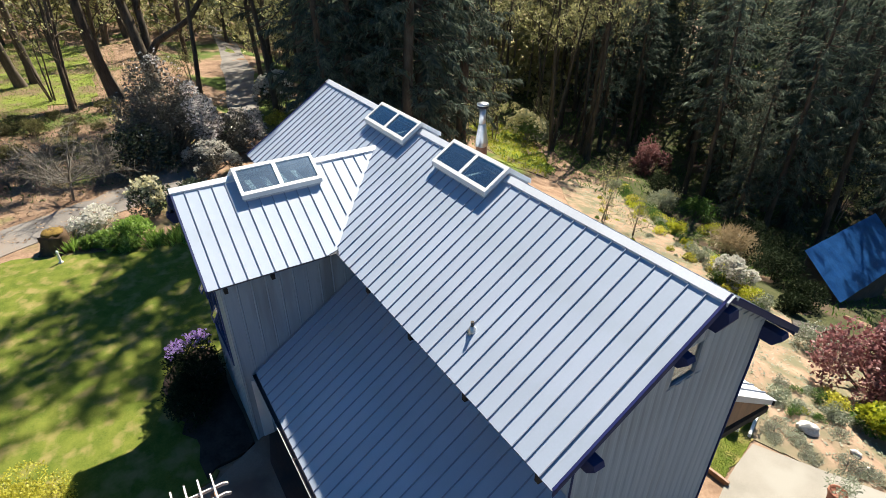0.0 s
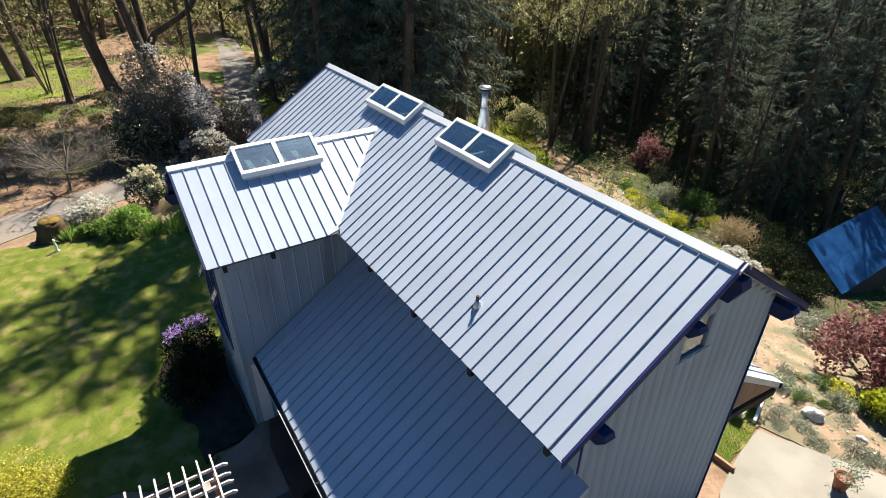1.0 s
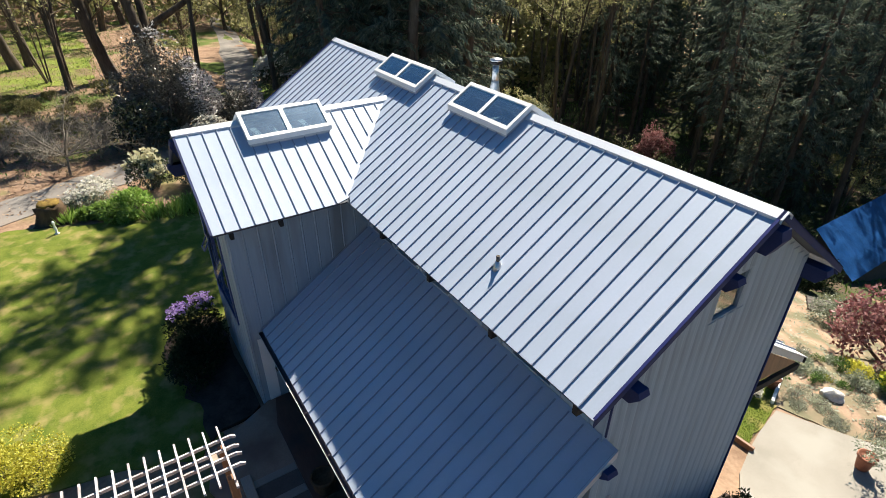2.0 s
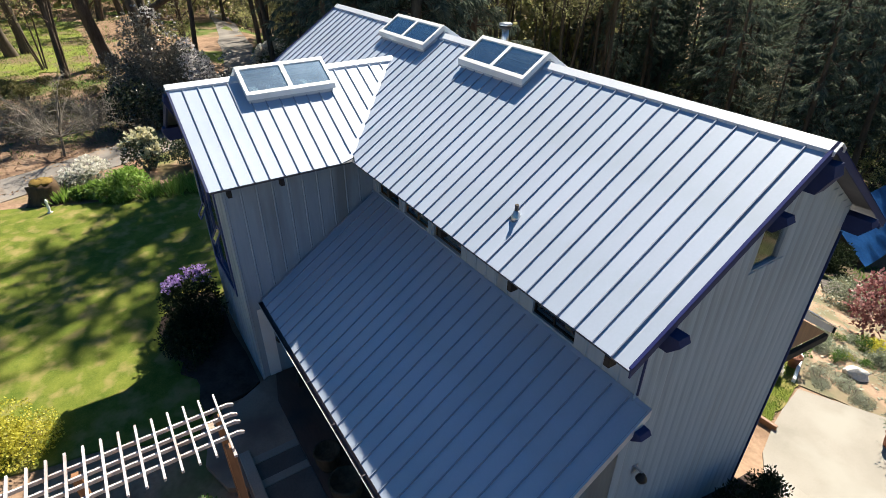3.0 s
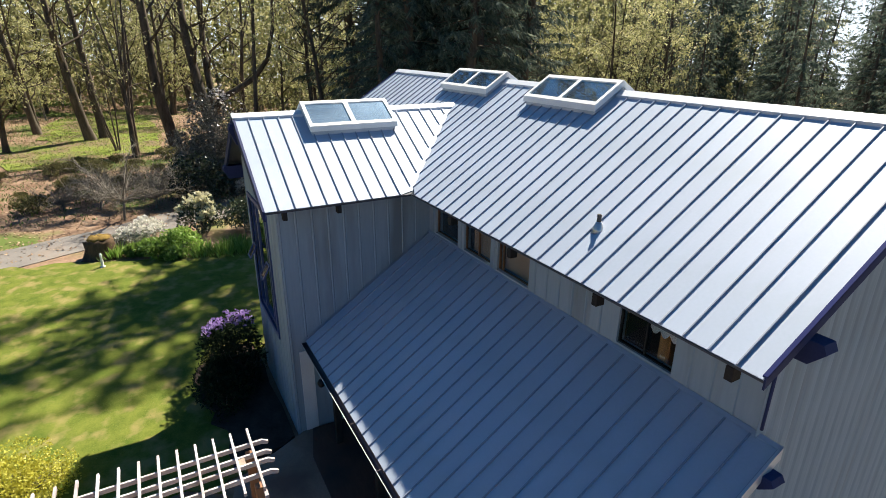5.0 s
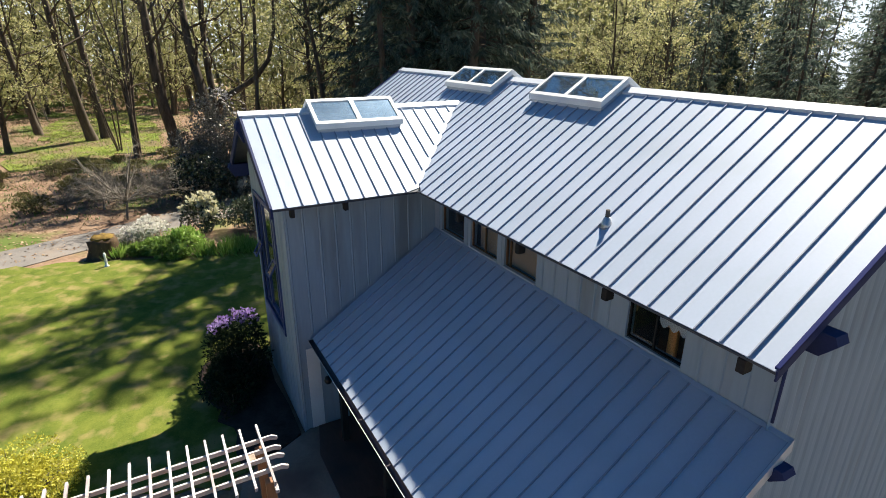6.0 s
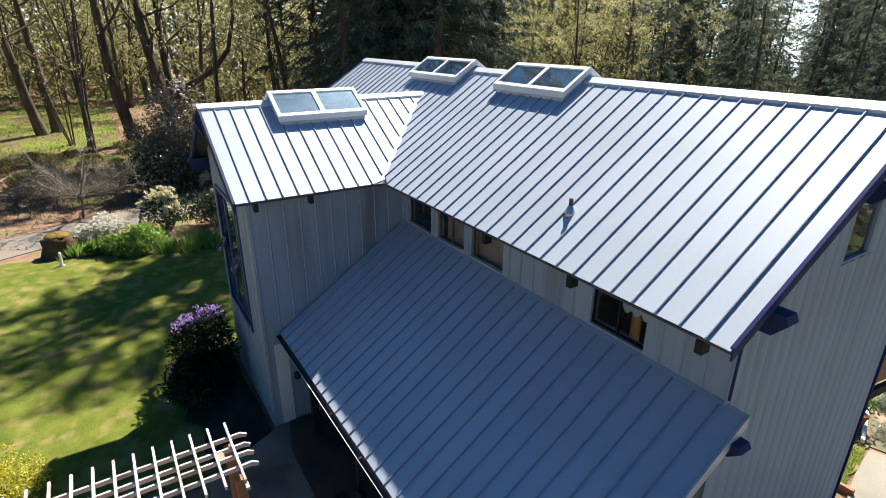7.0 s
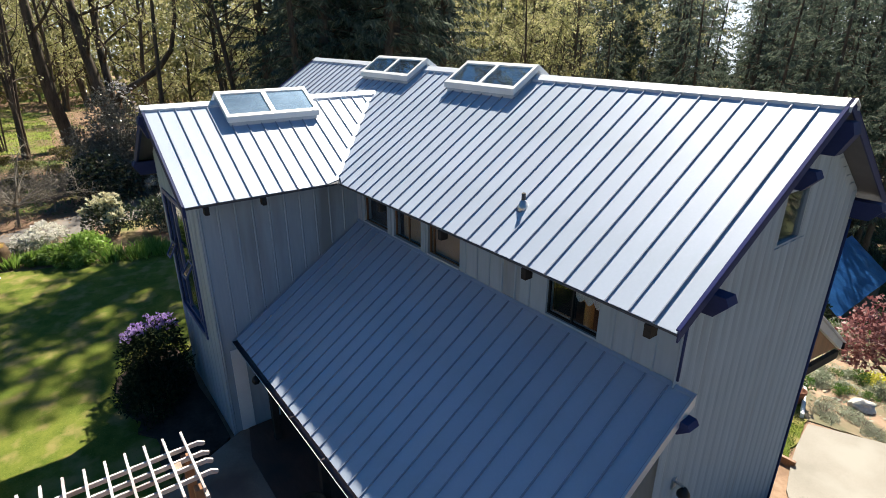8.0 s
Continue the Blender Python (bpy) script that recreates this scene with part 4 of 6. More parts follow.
# porch roof
porch = part("porch_roof", boxes((PXA + 0.02, PXB - 0.02, -0.001, 0.0, 0, 0.001)), NAVY, house, "shaded blue metal porch roof")
px = PXB
while px > PXA + 0.01:
    w = min(SEAM, px - PXA)
    slab_between("panel", 0.0, 0.0, (PY0 - PY1) * KP, (PY0 - PY1) * KP, (axes((px - w, PY0, PZ0), (0, -1, -PM2), (1, 0, 0)), w), ROOF, porch, 0.012, 0.024)
    px -= SEAM
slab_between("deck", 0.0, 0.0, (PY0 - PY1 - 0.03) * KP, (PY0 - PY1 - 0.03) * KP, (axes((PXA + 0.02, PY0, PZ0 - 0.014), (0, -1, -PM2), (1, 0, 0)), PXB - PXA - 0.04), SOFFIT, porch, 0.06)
slab_between("wall_flashing", 0.0, 0.0, 0.06, 0.06, (axes((WINGX1 + 0.02, PY0, PZ0 + 0.03), (0, -1, -PM2), (1, 0, 0)), PXB + 0.01 - WINGX1), ROOF, porch, 0.008)
rake((PXB, PY0, PZ0 + 0.03), (PXB, PY1, PZ0 + 0.03 + PM2 * (PY1 - PY0)), (1, 0, 0), 0.16, 0.03, CURB, "porch_rake_board", "grey porch rake board")
# gutter: a half-round trough along the porch eave
gut = bmesh.new()
ring0, ring1 = [], []
gz = PZ0 + PM2 * (PY1 - PY0) - 0.035
for i in range(9):
    a = math.pi * i / 8
    for rr, lst in ((0.065, ring0), (0.058, ring1)):
        lst.append((PY1 - 0.035 - rr * math.cos(a), gz - rr * math.sin(a) * 1.1))
loop = ring0 + ring1[::-1]
ga = [gut.verts.new((PXA + 0.04, y, z)) for y, z in loop]
gb = [gut.verts.new((PXB - 0.03, y, z)) for y, z in loop]
for i in range(len(loop)):
    gut.faces.new((ga[i], ga[(i + 1) % len(loop)], gb[(i + 1) % len(loop)], gb[i]))
gut.faces.new(ga[:9])
gut.faces.new(gb[:9][::-1])
bmesh.ops.recalc_face_normals(gut, faces=gut.faces[:])
gutter = part("gutter", gut, GUTTER, porch, "dark half-round gutter")
# Front lip in pale metal: the sun's glint is put into its colour.
lip = Cloth()
lip.tube([(PXA + 0.04, PY1 - 0.10, gz + 0.003), (PXB - 0.03, PY1 - 0.10, gz + 0.003)], [0.006, 0.006], 8)
link_mesh("rolled_lip", lip.mesh("rolled_lip", True), CAP, gutter, "front lip, pale for its sunlit glint")
for x in (1.2, 2.4, 3.6, 4.8, 6.0):
    part("gutter_strap", boxes((x - 0.012, x + 0.012, PY1 - 0.10, PY1 + 0.01, gz + 0.004, gz + 0.010)), GUTTER, gutter)
for x in (0.1, 2.5, 4.9, 7.0):
    part("porch_post", boxes((x - 0.07, x + 0.07, -5.17, -5.03, -0.02, PZ0 + PM2 * (-5.1 - PY0) - 0.24), bevel=0.008), DARKWOOD, house, "dark brown square porch post")
part("porch_beam", boxes((PXA + 0.05, PXB - 0.2, -5.18, -5.02, PZ0 + PM2 * (-5.1 - PY0) - 0.24, PZ0 + PM2 * (-5.1 - PY0) - 0.12)), DARKWOOD, house)
part("downpipe", lathe([(0.022, -1.75), (0.022, 5.45)], 10, pose(WX + 0.03, WB - 0.04, 0)), NAVY, house, "dark downpipe on the rear corner of the gable")
part("downpipe", lathe([(0.018, 4.36), (0.018, 5.32)], 10, pose(WX + 0.022, WF - 0.022, 0)), NAVY, house, "slim dark downpipe on the wall corner")

# roof sheets
roof = part("roof_deck", boxes((XA + 0.1, XB - 0.1, -0.02, 0.02, RIDGE - 0.11, RIDGE - 0.10)), SOFFIT, house, "blue-grey standing seam metal roof")
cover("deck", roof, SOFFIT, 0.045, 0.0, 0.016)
cover("panel", roof, ROOF, 0.012, 0.024, 0.0)

# ---- pergola, lamps and garden things by the porch ----
pergola = thing("pergola", "white painted slatted pergola on brown posts beside the patio", "pergola")
BEAMS_X = (2.32, 2.575, 2.77, 3.03)
for x in BEAMS_X:
    bm = prism([(-6.86, 2.375), (-6.86, 2.405), (-6.95, 2.455), (-11.6, 2.455), (-11.6, 2.385), (-6.97, 2.385), (-6.88, 2.352)], 0.035, Matrix(((0, 0, 1, x - 0.0175), (1, 0, 0, 0), (0, 1, 0, 0), (0, 0, 0, 1))))
    part("beam", bm, PERGOLA, pergola)
y = -7.12
while y > -11.5:
    part("rafter", boxes((2.02, 3.40, y - 0.018, y + 0.018, 2.458, 2.515), bevel=0.004), PERGOLA, pergola)
    y -= 0.253
for x, y in ((3.18, -7.16), (2.45, -7.16), (3.18, -9.3), (2.45, -9.3), (3.18, -11.3)):
    part("post", boxes((x - 0.065, x + 0.065, y - 0.065, y + 0.065, -0.2, 2.383), bevel=0.008), WOOD, pergola, "brown stained post")
lamp = thing("wall_lamp", "black lamp on a pale bracket on the gable wall", "lamp", 7.145, -2.0, 2.42)
part("back_plate", boxes((-0.03, 0.0, -0.05, 0.05, 0.0, 0.16)), STEEL, lamp)
part("arm", boxes((0.0, 0.13, -0.012, 0.012, 0.10, 0.13)), STEEL, lamp)
part("shade", lathe([(0.09, -0.04), (0.085, 0.0), (0.03, 0.09), (0.0, 0.10)], 14, pose(0.14, 0, 0.02)), BLACK, lamp)
part("glass_cup", lathe([(0.0, -0.13), (0.05, -0.11), (0.055, -0.04), (0.0, -0.04)], 12, pose(0.14, 0, 0.02)), STEEL, lamp)
lantern = thing("hanging_lantern", "dark round lantern hung from the porch gutter", "lantern", 0.22, -5.42, 1.62)
part("globe", lathe([(0.0, 0.0), (0.06, 0.02), (0.085, 0.09), (0.06, 0.16), (0.0, 0.18)], 12), BLACK, lantern)
part("chain", boxes((-0.005, 0.005, -0.005, 0.005, 0.17, 0.52)), BLACK, lantern)
border = thing("patio_step", "two worn stone steps with a raised side kerb in the shade", "steps")
part("side_kerb", boxes((1.45, 4.6, -6.96, -6.74, -0.05, 0.16), bevel=0.012), CONCRETE, border)
for x0, x1, z in ((1.56, 2.24, -0.01), (2.24, 4.6, 0.03)):
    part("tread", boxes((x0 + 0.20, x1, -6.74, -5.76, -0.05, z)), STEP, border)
    part("nosing", boxes((x0, x0 + 0.195, -6.735, -5.77, -0.05, z + 0.012), bevel=0.008), CONCRETE, border, "paler stone nosing")
for x, y, r, h in ((2.65, -5.45, 0.26, 0.5), (3.55, -5.42, 0.32, 0.6)):
    ob = thing("planter_pot", "large round brown pot in the shade of the porch", "flower pot", x, y, level(x, y) + 0.17, group="pots under the porch")
    part("pot", lathe([(0.62 * r, 0), (0.95 * r, 0.45 * h), (r, 0.85 * h), (1.06 * r, 0.88 * h), (1.06 * r, h), (0.9 * r, h), (0.85 * r, 0.88 * h)], 18), STUMPWOOD, ob)
    part("soil", lathe([(0.84 * r, 0.84 * h), (0.84 * r, 0.87 * h)], 14), DARKSOIL, ob)
part("block", boxes((2.60, 2.745, -7.36, -7.26, 2.386, 2.452), bevel=0.004), ROCKWOOD, pergola, "small pale timber block between two beams")
part("block", boxes((3.37, 3.50, -7.14, -7.09, 2.40, 2.452), bevel=0.004), PERGOLA, pergola, "short loose end of a rafter")


# ---- plants ----
def limb(rng, start, way, length, r0, r1, steps, rise, wander):
    """A bent branch: points and radii."""
    p, d = np.array(start, float), np.array(way, float)
    d /= np.linalg.norm(d)
    pts = [p.copy()]
    for i in range(steps):
        d = d + rng.normal(size=3) * wander + np.array((0, 0, rise))
        d /= np.linalg.norm(d)
        p = p + d * length / steps
        pts.append(p.copy())
    return pts, [r0 + (r1 - r0) * i / steps for i in range(steps + 1)]


def broadleaf(seed, h, r, lo, limbs, per_limb, leaf, size, lean=(0, 0), stems=1, reach=0.34, aloft=6):
    """A slender wood tree: trunk and limbs, and a crown of small leaves along its twigs. Returns (wood mesh, crown mesh)."""
    rng = np.random.default_rng(seed)
    wood, crown = Cloth(), Cloth()
    centres, ways = [], []
    for s in range(stems):
        a = rng.uniform(0, 6.28)
        off = 0.0 if s == 0 else 0.25
        way = (lean[0] + 0.05 * rng.normal() + (0.14 * math.cos(a) if s else 0), lean[1] + 0.05 * rng.normal() + (0.14 * math.sin(a) if s else 0), 1)
        hh = h * rng.uniform(0.8, 1.0)
        pts, rad = limb(rng, (off * math.cos(a), off * math.sin(a), -0.3), way, hh, r * (1 if s == 0 else 0.7), r * 0.12, 12, 0.03, 0.035)
        rad[0] *= 1.35
        wood.tube(pts, rad, 8)
        for i in range(limbs):
            f = lo + (0.97 - lo) * (i + rng.uniform(0, 1)) / limbs
            k = min(int(f * 12), 11)
            base = pts[k] + (pts[k + 1] - pts[k]) * (f * 12 - k)
            az = i * 2.4 + rng.uniform(-0.5, 0.5)
            el = rng.uniform(0.15, 1.0)
            way2 = (math.cos(az) * math.cos(el), math.sin(az) * math.cos(el), math.sin(el))
            ln = h * reach * (1.1 - 0.75 * f) * rng.uniform(0.6, 1.15)
            lp, lr = limb(rng, base, way2, ln, rad[k] * 0.38, 0.012, 6, 0.06, 0.13)
            wood.tube(lp, lr, 5)
            for j in range(per_limb):
                q = rng.integers(2, 7)
                b2 = lp[q]
                w2 = np.array(way2) * 0.7 + rng.normal(size=3) * 0.6
                tp, tr = limb(rng, b2, w2, ln * rng.uniform(0.2, 0.45), 0.016, 0.005, 3, 0.03, 0.2)
                if j == 0:
                    wood.tube(tp, tr, 3)
                n = leaf if f < 0.5 else max(2, leaf // aloft)
                tufts = rng.uniform(0.6, 2.99, 4)
                seg = np.clip(tufts[rng.integers(0, 4, n)] + rng.normal(size=n) * 0.12, 0, 2.99)
                tpn = np.array(tp)
                ii = seg.astype(int)
                c = tpn[ii] + (tpn[ii + 1] - tpn[ii]) * (seg - ii)[:, None] + rng.normal(size=(n, 3)) * (0.10 + 0.02 * ln)
                centres.append(c)
                ways.append(rng.normal(size=(n, 3)) + np.array((0, 0, -0.4)))
    c, w = np.concatenate(centres), np.concatenate(ways)
    crown.leaves(c, w, rng.uniform(0.6, 1.3, len(c)) * size, 0.75, rng)
    return wood.mesh("trunk", True), crown.mesh("crown")


def conifer(seed, h, r, lo, spread, dens=1.0, whorl=0.55):
    """A dark conifer: a straight trunk, drooping branches in whorls, hung with needle sprays."""
    rng = np.random.default_rng(seed)
    wood, crown = Cloth(), Cloth()
    pts, rad = limb(rng, (0, 0, -0.4), (0.02 * rng.normal(), 0.02 * rng.normal(), 1), h, r, 0.02, 12, 0.02, 0.012)
    rad[0] *= 1.3
    wood.tube(pts, rad, 8)
    C, W, S = [], [], []
    z = lo * h
    while z < h * 0.98:
        f = z / h
        k = min(int(f * 12), 11)
        base = pts[k] + (pts[k + 1] - pts[k]) * (f * 12 - k)
        ln0 = spread * (1 - f) ** 0.58 * min(1.0, 0.55 + (f - lo) * 4)
        for i in range(rng.integers(4, 7)):
            az = rng.uniform(0, 6.283)
            ln = ln0 * rng.uniform(0.55, 1.15) + 0.25
            bp, br = limb(rng, base + rng.normal(size=3) * (0.05, 0.05, 0.35), (math.cos(az), math.sin(az), rng.uniform(-0.35, 0.45) - 0.2 * (1 - f)), ln, 0.02 + 0.008 * ln, 0.005, 3, -0.08, 0.10)
            wood.tube(bp, br, 3)
            n = max(6, int(ln * 23 * dens))
            seg = np.sqrt(rng.uniform(0.03, 1, n)) * 2.99
            ii = seg.astype(int)
            bpn = np.array(bp)
            d = bpn[ii + 1] - bpn[ii]
            d /= np.linalg.norm(d, axis=1)[:, None]
            side = np.cross(d, (0, 0, 1.0)) * rng.choice((-1, 1), n)[:, None]
            C.append(bpn[ii] + d * ((seg - ii) * ln / 3)[:, None] + rng.normal(size=(n, 3)) * 0.05)
            W.append(d * 0.6 + side * rng.uniform(0.2, 1.2, (n, 1)) + np.array((0, 0, -0.8)) * rng.uniform(0.0, 1.5, (n, 1)))
            S.append(rng.uniform(0.26, 0.58, n) * (0.65 + 0.35 * ln / spread))
        z += whorl * rng.uniform(0.7, 1.3)
    crown.sprays(np.concatenate(C), np.concatenate(W), np.concatenate(S), 0.24, rng)
    return wood.mesh("trunk", True), crown.mesh("crown")


def bush_meshes(seed, rx, ry, rz, n, size, lumps=9, width=0.6, blossoms=0, bsize=0.1, up_only=0.25, toward=None, lump=(0.28, 0.45), mounds=((0, 0, 1, 1),)):
    """A shrub: stems, a lumpy mound of leaves with gaps, and blossoms on its skin."""
    rng = np.random.default_rng(seed)
    wood, crown, bloom = Cloth(), Cloth(), Cloth()
    cs = []
    for i in range(lumps):
        a, e = rng.uniform(0, 6.283), rng.uniform(0.05, 1.3)
        dx, dy, wide, tall = mounds[i % len(mounds)]
        cs.append((rx * (dx + 0.62 * wide * math.cos(a) * math.cos(e)), ry * (dy + 0.62 * wide * math.sin(a) * math.cos(e)), rz * tall * (0.3 + 0.42 * math.sin(e)), rng.uniform(*lump)))
    cs.append((0, 0, rz * 0.55, 0.5))
    for cx, cy, cz, cr in cs:
        pts, rad = limb(rng, (0.1 * rng.normal() * rx, 0.1 * rng.normal() * ry, -0.1), (cx, cy, cz + 0.3), math.sqrt(cx * cx + cy * cy + cz * cz) + 0.1, 0.02 + 0.012 * rz, 0.006, 4, 0.05, 0.08)
        wood.tube(pts, rad, 4)
    k = rng.integers(0, len(cs), n)
    ca = np.array(cs)[k]
    d = rng.normal(size=(n, 3))
    d /= np.linalg.norm(d, axis=1)[:, None]
    rr = rng.uniform(0.55, 1.08, n) ** 0.6
    c = ca[:, :3] + d * (ca[:, 3] * rr)[:, None] * np.array((rx, ry, rz * 0.9))
    c[:, 2] = np.abs(c[:, 2]) + 0.02
    crown.leaves(c, d * 0.6 + rng.normal(size=(n, 3)) * 0.6 + np.array((0, 0, 0.15)), rng.uniform(0.6, 1.3, n) * size, width, rng)
    if blossoms:
        far = np.linalg.norm(c / np.array((rx, ry, rz)), axis=1) + c[:, 2] / rz * up_only
        if toward is not None:
            far = far + (c / np.array((rx, ry, rz))) @ np.array(toward)
        pick = np.argsort(-far + rng.uniform(0, 0.35, n))[:blossoms]
        for p in c[pick]:
            kk = 7
            dd = rng.normal(size=(kk, 3))
            dd[:, 2] = np.abs(dd[:, 2])
            bloom.leaves(np.repeat(p[None], kk, 0) + dd * bsize * 0.15, dd, np.full(kk, bsize), 0.9, rng)
    return wood.mesh("branchwork", True), crown.mesh("foliage"), (bloom.mesh("blossom") if blossoms else None)


def shrub(name, label, x, y, meshes, leaf_mat, bloom_mat=None, group="", rz=0, wood=PALEBARK, dz=0.0, category="shrub"):
    ob = thing(name, label, category, x, y, level(x, y) - 0.03 + dz, rz, group)
    tagged(link_mesh("branchwork", meshes[0], wood, ob), kind="stuff")
    link_mesh("foliage", meshes[1], leaf_mat, ob)
    if meshes[2]:
        link_mesh("blossom", meshes[2], bloom_mat, ob)
    return ob


def tree(name, label, x, y, meshes, bark, leaf_mat, group="", rz=0):
    ob = thing(name, label, "tree", x, y, level(x, y) - 0.05, rz, group)
    link_mesh("trunk", meshes[0], bark, ob)
    if meshes[1]:
        link_mesh("crown", meshes[1], leaf_mat, ob)
    return ob


# the garden by the lawn
MOUNDS = ((-0.05, 0.0, 0.5, 1.12), (0.35, 0.38, 0.6, 0.62), (-0.35, -0.35, 0.6, 0.7), (0.1, -0.05, 0.55, 0.85), (0.25, -0.45, 0.55, 0.5), (-0.2, 0.45, 0.5, 0.75))
shrub("purple_rhododendron", "rounded shrub by the wall, leaves darkened for shade, topped with purple blossom", -3.62, -6.68, bush_meshes(11, 1.1, 0.85, 2.0, 4600, 0.10, 16, 0.45, 190, 0.058, 2.6, (-0.6, -0.1, 0)), SHADELEAF, PURPLE, wood=BARK)
# Low shrub added to fill the dark shade beside the wing.
shrub("evergreen_shrub", "low evergreen shrub added to fill the wing's shade, leaves darkened", -2.75, -7.15, bush_meshes(13, 1.15, 0.75, 1.1, 3000, 0.10, 12, 0.45), SHADELEAF, wood=BARK)
shrub("golden_shrub", "low golden-yellow leafy shrub at the lawn's edge", -1.65, -11.3, bush_meshes(12, 1.3, 1.3, 0.75, 9000, 0.055, 14, 0.7), YELLOW)
for i, (x, y, s) in enumerate(((-14.9, -8.9, 0.55), (-14.55, -8.0, 0.95), (-14.75, -7.1, 1.1), (-14.0, -7.5, 0.6))):
    shrub("green_perennial", "bright green leafy perennial clump along the lawn", x, y, bush_meshes(20 + i, 0.85 * s, 0.8 * s, 0.9 * s, 1300, 0.19, 9, 0.4), FRESH, group="perennials along the lawn")
def blade_clump(seed, r, h, n):
    """A clump of upright strap leaves."""
    rng = np.random.default_rng(seed)
    wood, crown = Cloth(), Cloth()
    wood.tube(*limb(rng, (0, 0, -0.1), (0, 0, 1), 0.15, 0.04, 0.02, 2, 0, 0), 5)
    c = rng.normal(size=(n, 3)) * (r * 0.5, r * 0.5, 0)
    crown.leaves(c, c * (0.5 / r, 0.5 / r, 0) + rng.normal(size=(n, 3)) * 0.15 + (0, 0, 1), rng.uniform(0.6, 1.1, n) * h, 0.09, rng)
    return wood.mesh("branchwork"), crown.mesh("foliage"), None


for i, (x, y) in enumerate(((-13.9, -6.4), (-13.6, -5.6), (-13.4, -4.7), (-14.2, -5.0), (-15.3, -9.6))):
    shrub("iris_clump", "clump of upright green strap leaves", x, y, blade_clump(30 + i, 0.45, 0.6, 260), FRESH, group="perennials along the lawn")
shrub("white_azalea", "low spreading shrub covered in white blossom", -16.5, -8.5, bush_meshes(35, 1.15, 1.1, 1.1, 2600, 0.08, 14, 0.5, 240, 0.085, 1.2), SILVER, WHITEP)
shrub("white_azalea", "low grey-green shrub with scattered white blossom", -16.0, -9.4, bush_meshes(36, 0.75, 0.7, 0.75, 800, 0.09, 8, 0.5, 60, 0.08, 0.5), SILVER, WHITEP)
shrub("cream_rhododendron", "tall rhododendron with round cream flower trusses", -17.0, -6.0, bush_meshes(37, 1.3, 1.25, 1.9, 3000, 0.15, 14, 0.4, 85, 0.17, 0.8, (0.4, -0.25, 0), (0.2, 0.36)), DARKLEAF, CREAM)
shrub("rhododendron", "dark green rhododendron beside the wing", -16.2, -4.0, bush_meshes(38, 1.3, 1.3, 1.7, 2400, 0.16, 12, 0.4), DARKLEAF)
shrub("pale_viburnum", "shrub thick with pale cream blossom beside the lane", -21.0, -2.4, bush_meshes(39, 2.1, 1.7, 1.9, 4200, 0.12, 18, 0.5, 520, 0.10, 0.5, (0, 0, 0), (0.12, 0.28), MOUNDS), MAGNOLIA, WHITEP)
# Pale petals crowd the sunny side, also standing in for glints on glossy leaves.
shrub("large_magnolia", "large dark evergreen shrub beside the lane, with pale blossom that doubles as sun glints", -24.6, -4.0, bush_meshes(40, 3.8, 3.7, 6.4, 18000, 0.16, 84, 0.5, 2100, 0.085, 0.3, (0.1, 0.7, 0), (0.08, 0.21), MOUNDS), MAGNOLIA, PALEPETAL)
shrub("large_magnolia", "dark evergreen shrub beside the lane, with pale blossom that doubles as sun glints", -24.0, -0.3, bush_meshes(41, 2.7, 2.5, 3.5, 9000, 0.15, 54, 0.5, 800, 0.08, 0.2, (0.1, 0.5, 0), (0.08, 0.22), MOUNDS[1:]), MAGNOLIA, PALEPETAL)
shrub("evergreen_shrub", "dense dark evergreen shrub at the lane side", -22.9, -5.4, bush_meshes(45, 2.0, 1.9, 2.7, 5000, 0.16, 20, 0.5), DARKLEAF)
shrub("pink_rhododendron", "round rhododendron with pale pink blossom", -36.0, 6.2, bush_meshes(42, 1.9, 1.9, 3.0, 3200, 0.17, 14, 0.45, 420, 0.16, 0.5), DARKLEAF, WHITEP)
shrub("yellow_shrub", "small round yellow-green shrub", -31.5, 4.6, bush_meshes(43, 1.0, 1.0, 1.1, 1400, 0.11, 8, 0.6), YELLOW)
shrub("variegated_shrub", "small pale-leaved shrub in the shade of the pergola", 2.55, -7.75, bush_meshes(44, 0.5, 0.5, 0.7, 700, 0.08, 8, 0.5, 25, 0.06), GREEN, SILVER)

stump = thing("tree_stump", "dark old tree stump capped with ochre moss", "stump", -15.65, -10.1, level(-15.65, -10.1) - 0.05)
sb = lathe([(0.95, -0.05), (0.68, 0.14), (0.55, 0.42), (0.52, 0.66), (0.50, 0.82), (0.40, 0.88), (0.2, 0.9)], 16)
rs = np.random.default_rng(5)
for v in sb.verts:
    v.co.x *= 1 + 0.09 * rs.normal()
    v.co.y *= 1 + 0.09 * rs.normal()
    v.co.z += 0.05 * rs.normal()
part("wood", sb, STUMPWOOD, stump)
cb = lathe([(0.44, 0.84), (0.40, 0.91), (0.24, 0.95), (0.05, 0.96)], 16)
for v in cb.verts:
    v.co.x *= 1 + 0.07 * rs.normal()
    v.co.y *= 1 + 0.07 * rs.normal()
    v.co.z += 0.025 * rs.normal()
part("moss_cap", cb, OCHREMOSS, stump, "ochre moss cushion")
fig = thing("garden_figure", "slim white garden ornament on the lawn", "ornament", -14.2, -10.05, -0.12)
part("figure", lathe([(0.09, 0), (0.10, 0.04), (0.035, 0.08), (0.06, 0.25), (0.035, 0.4), (0.055, 0.5), (0.03, 0.58)], 10), WHITE, fig)

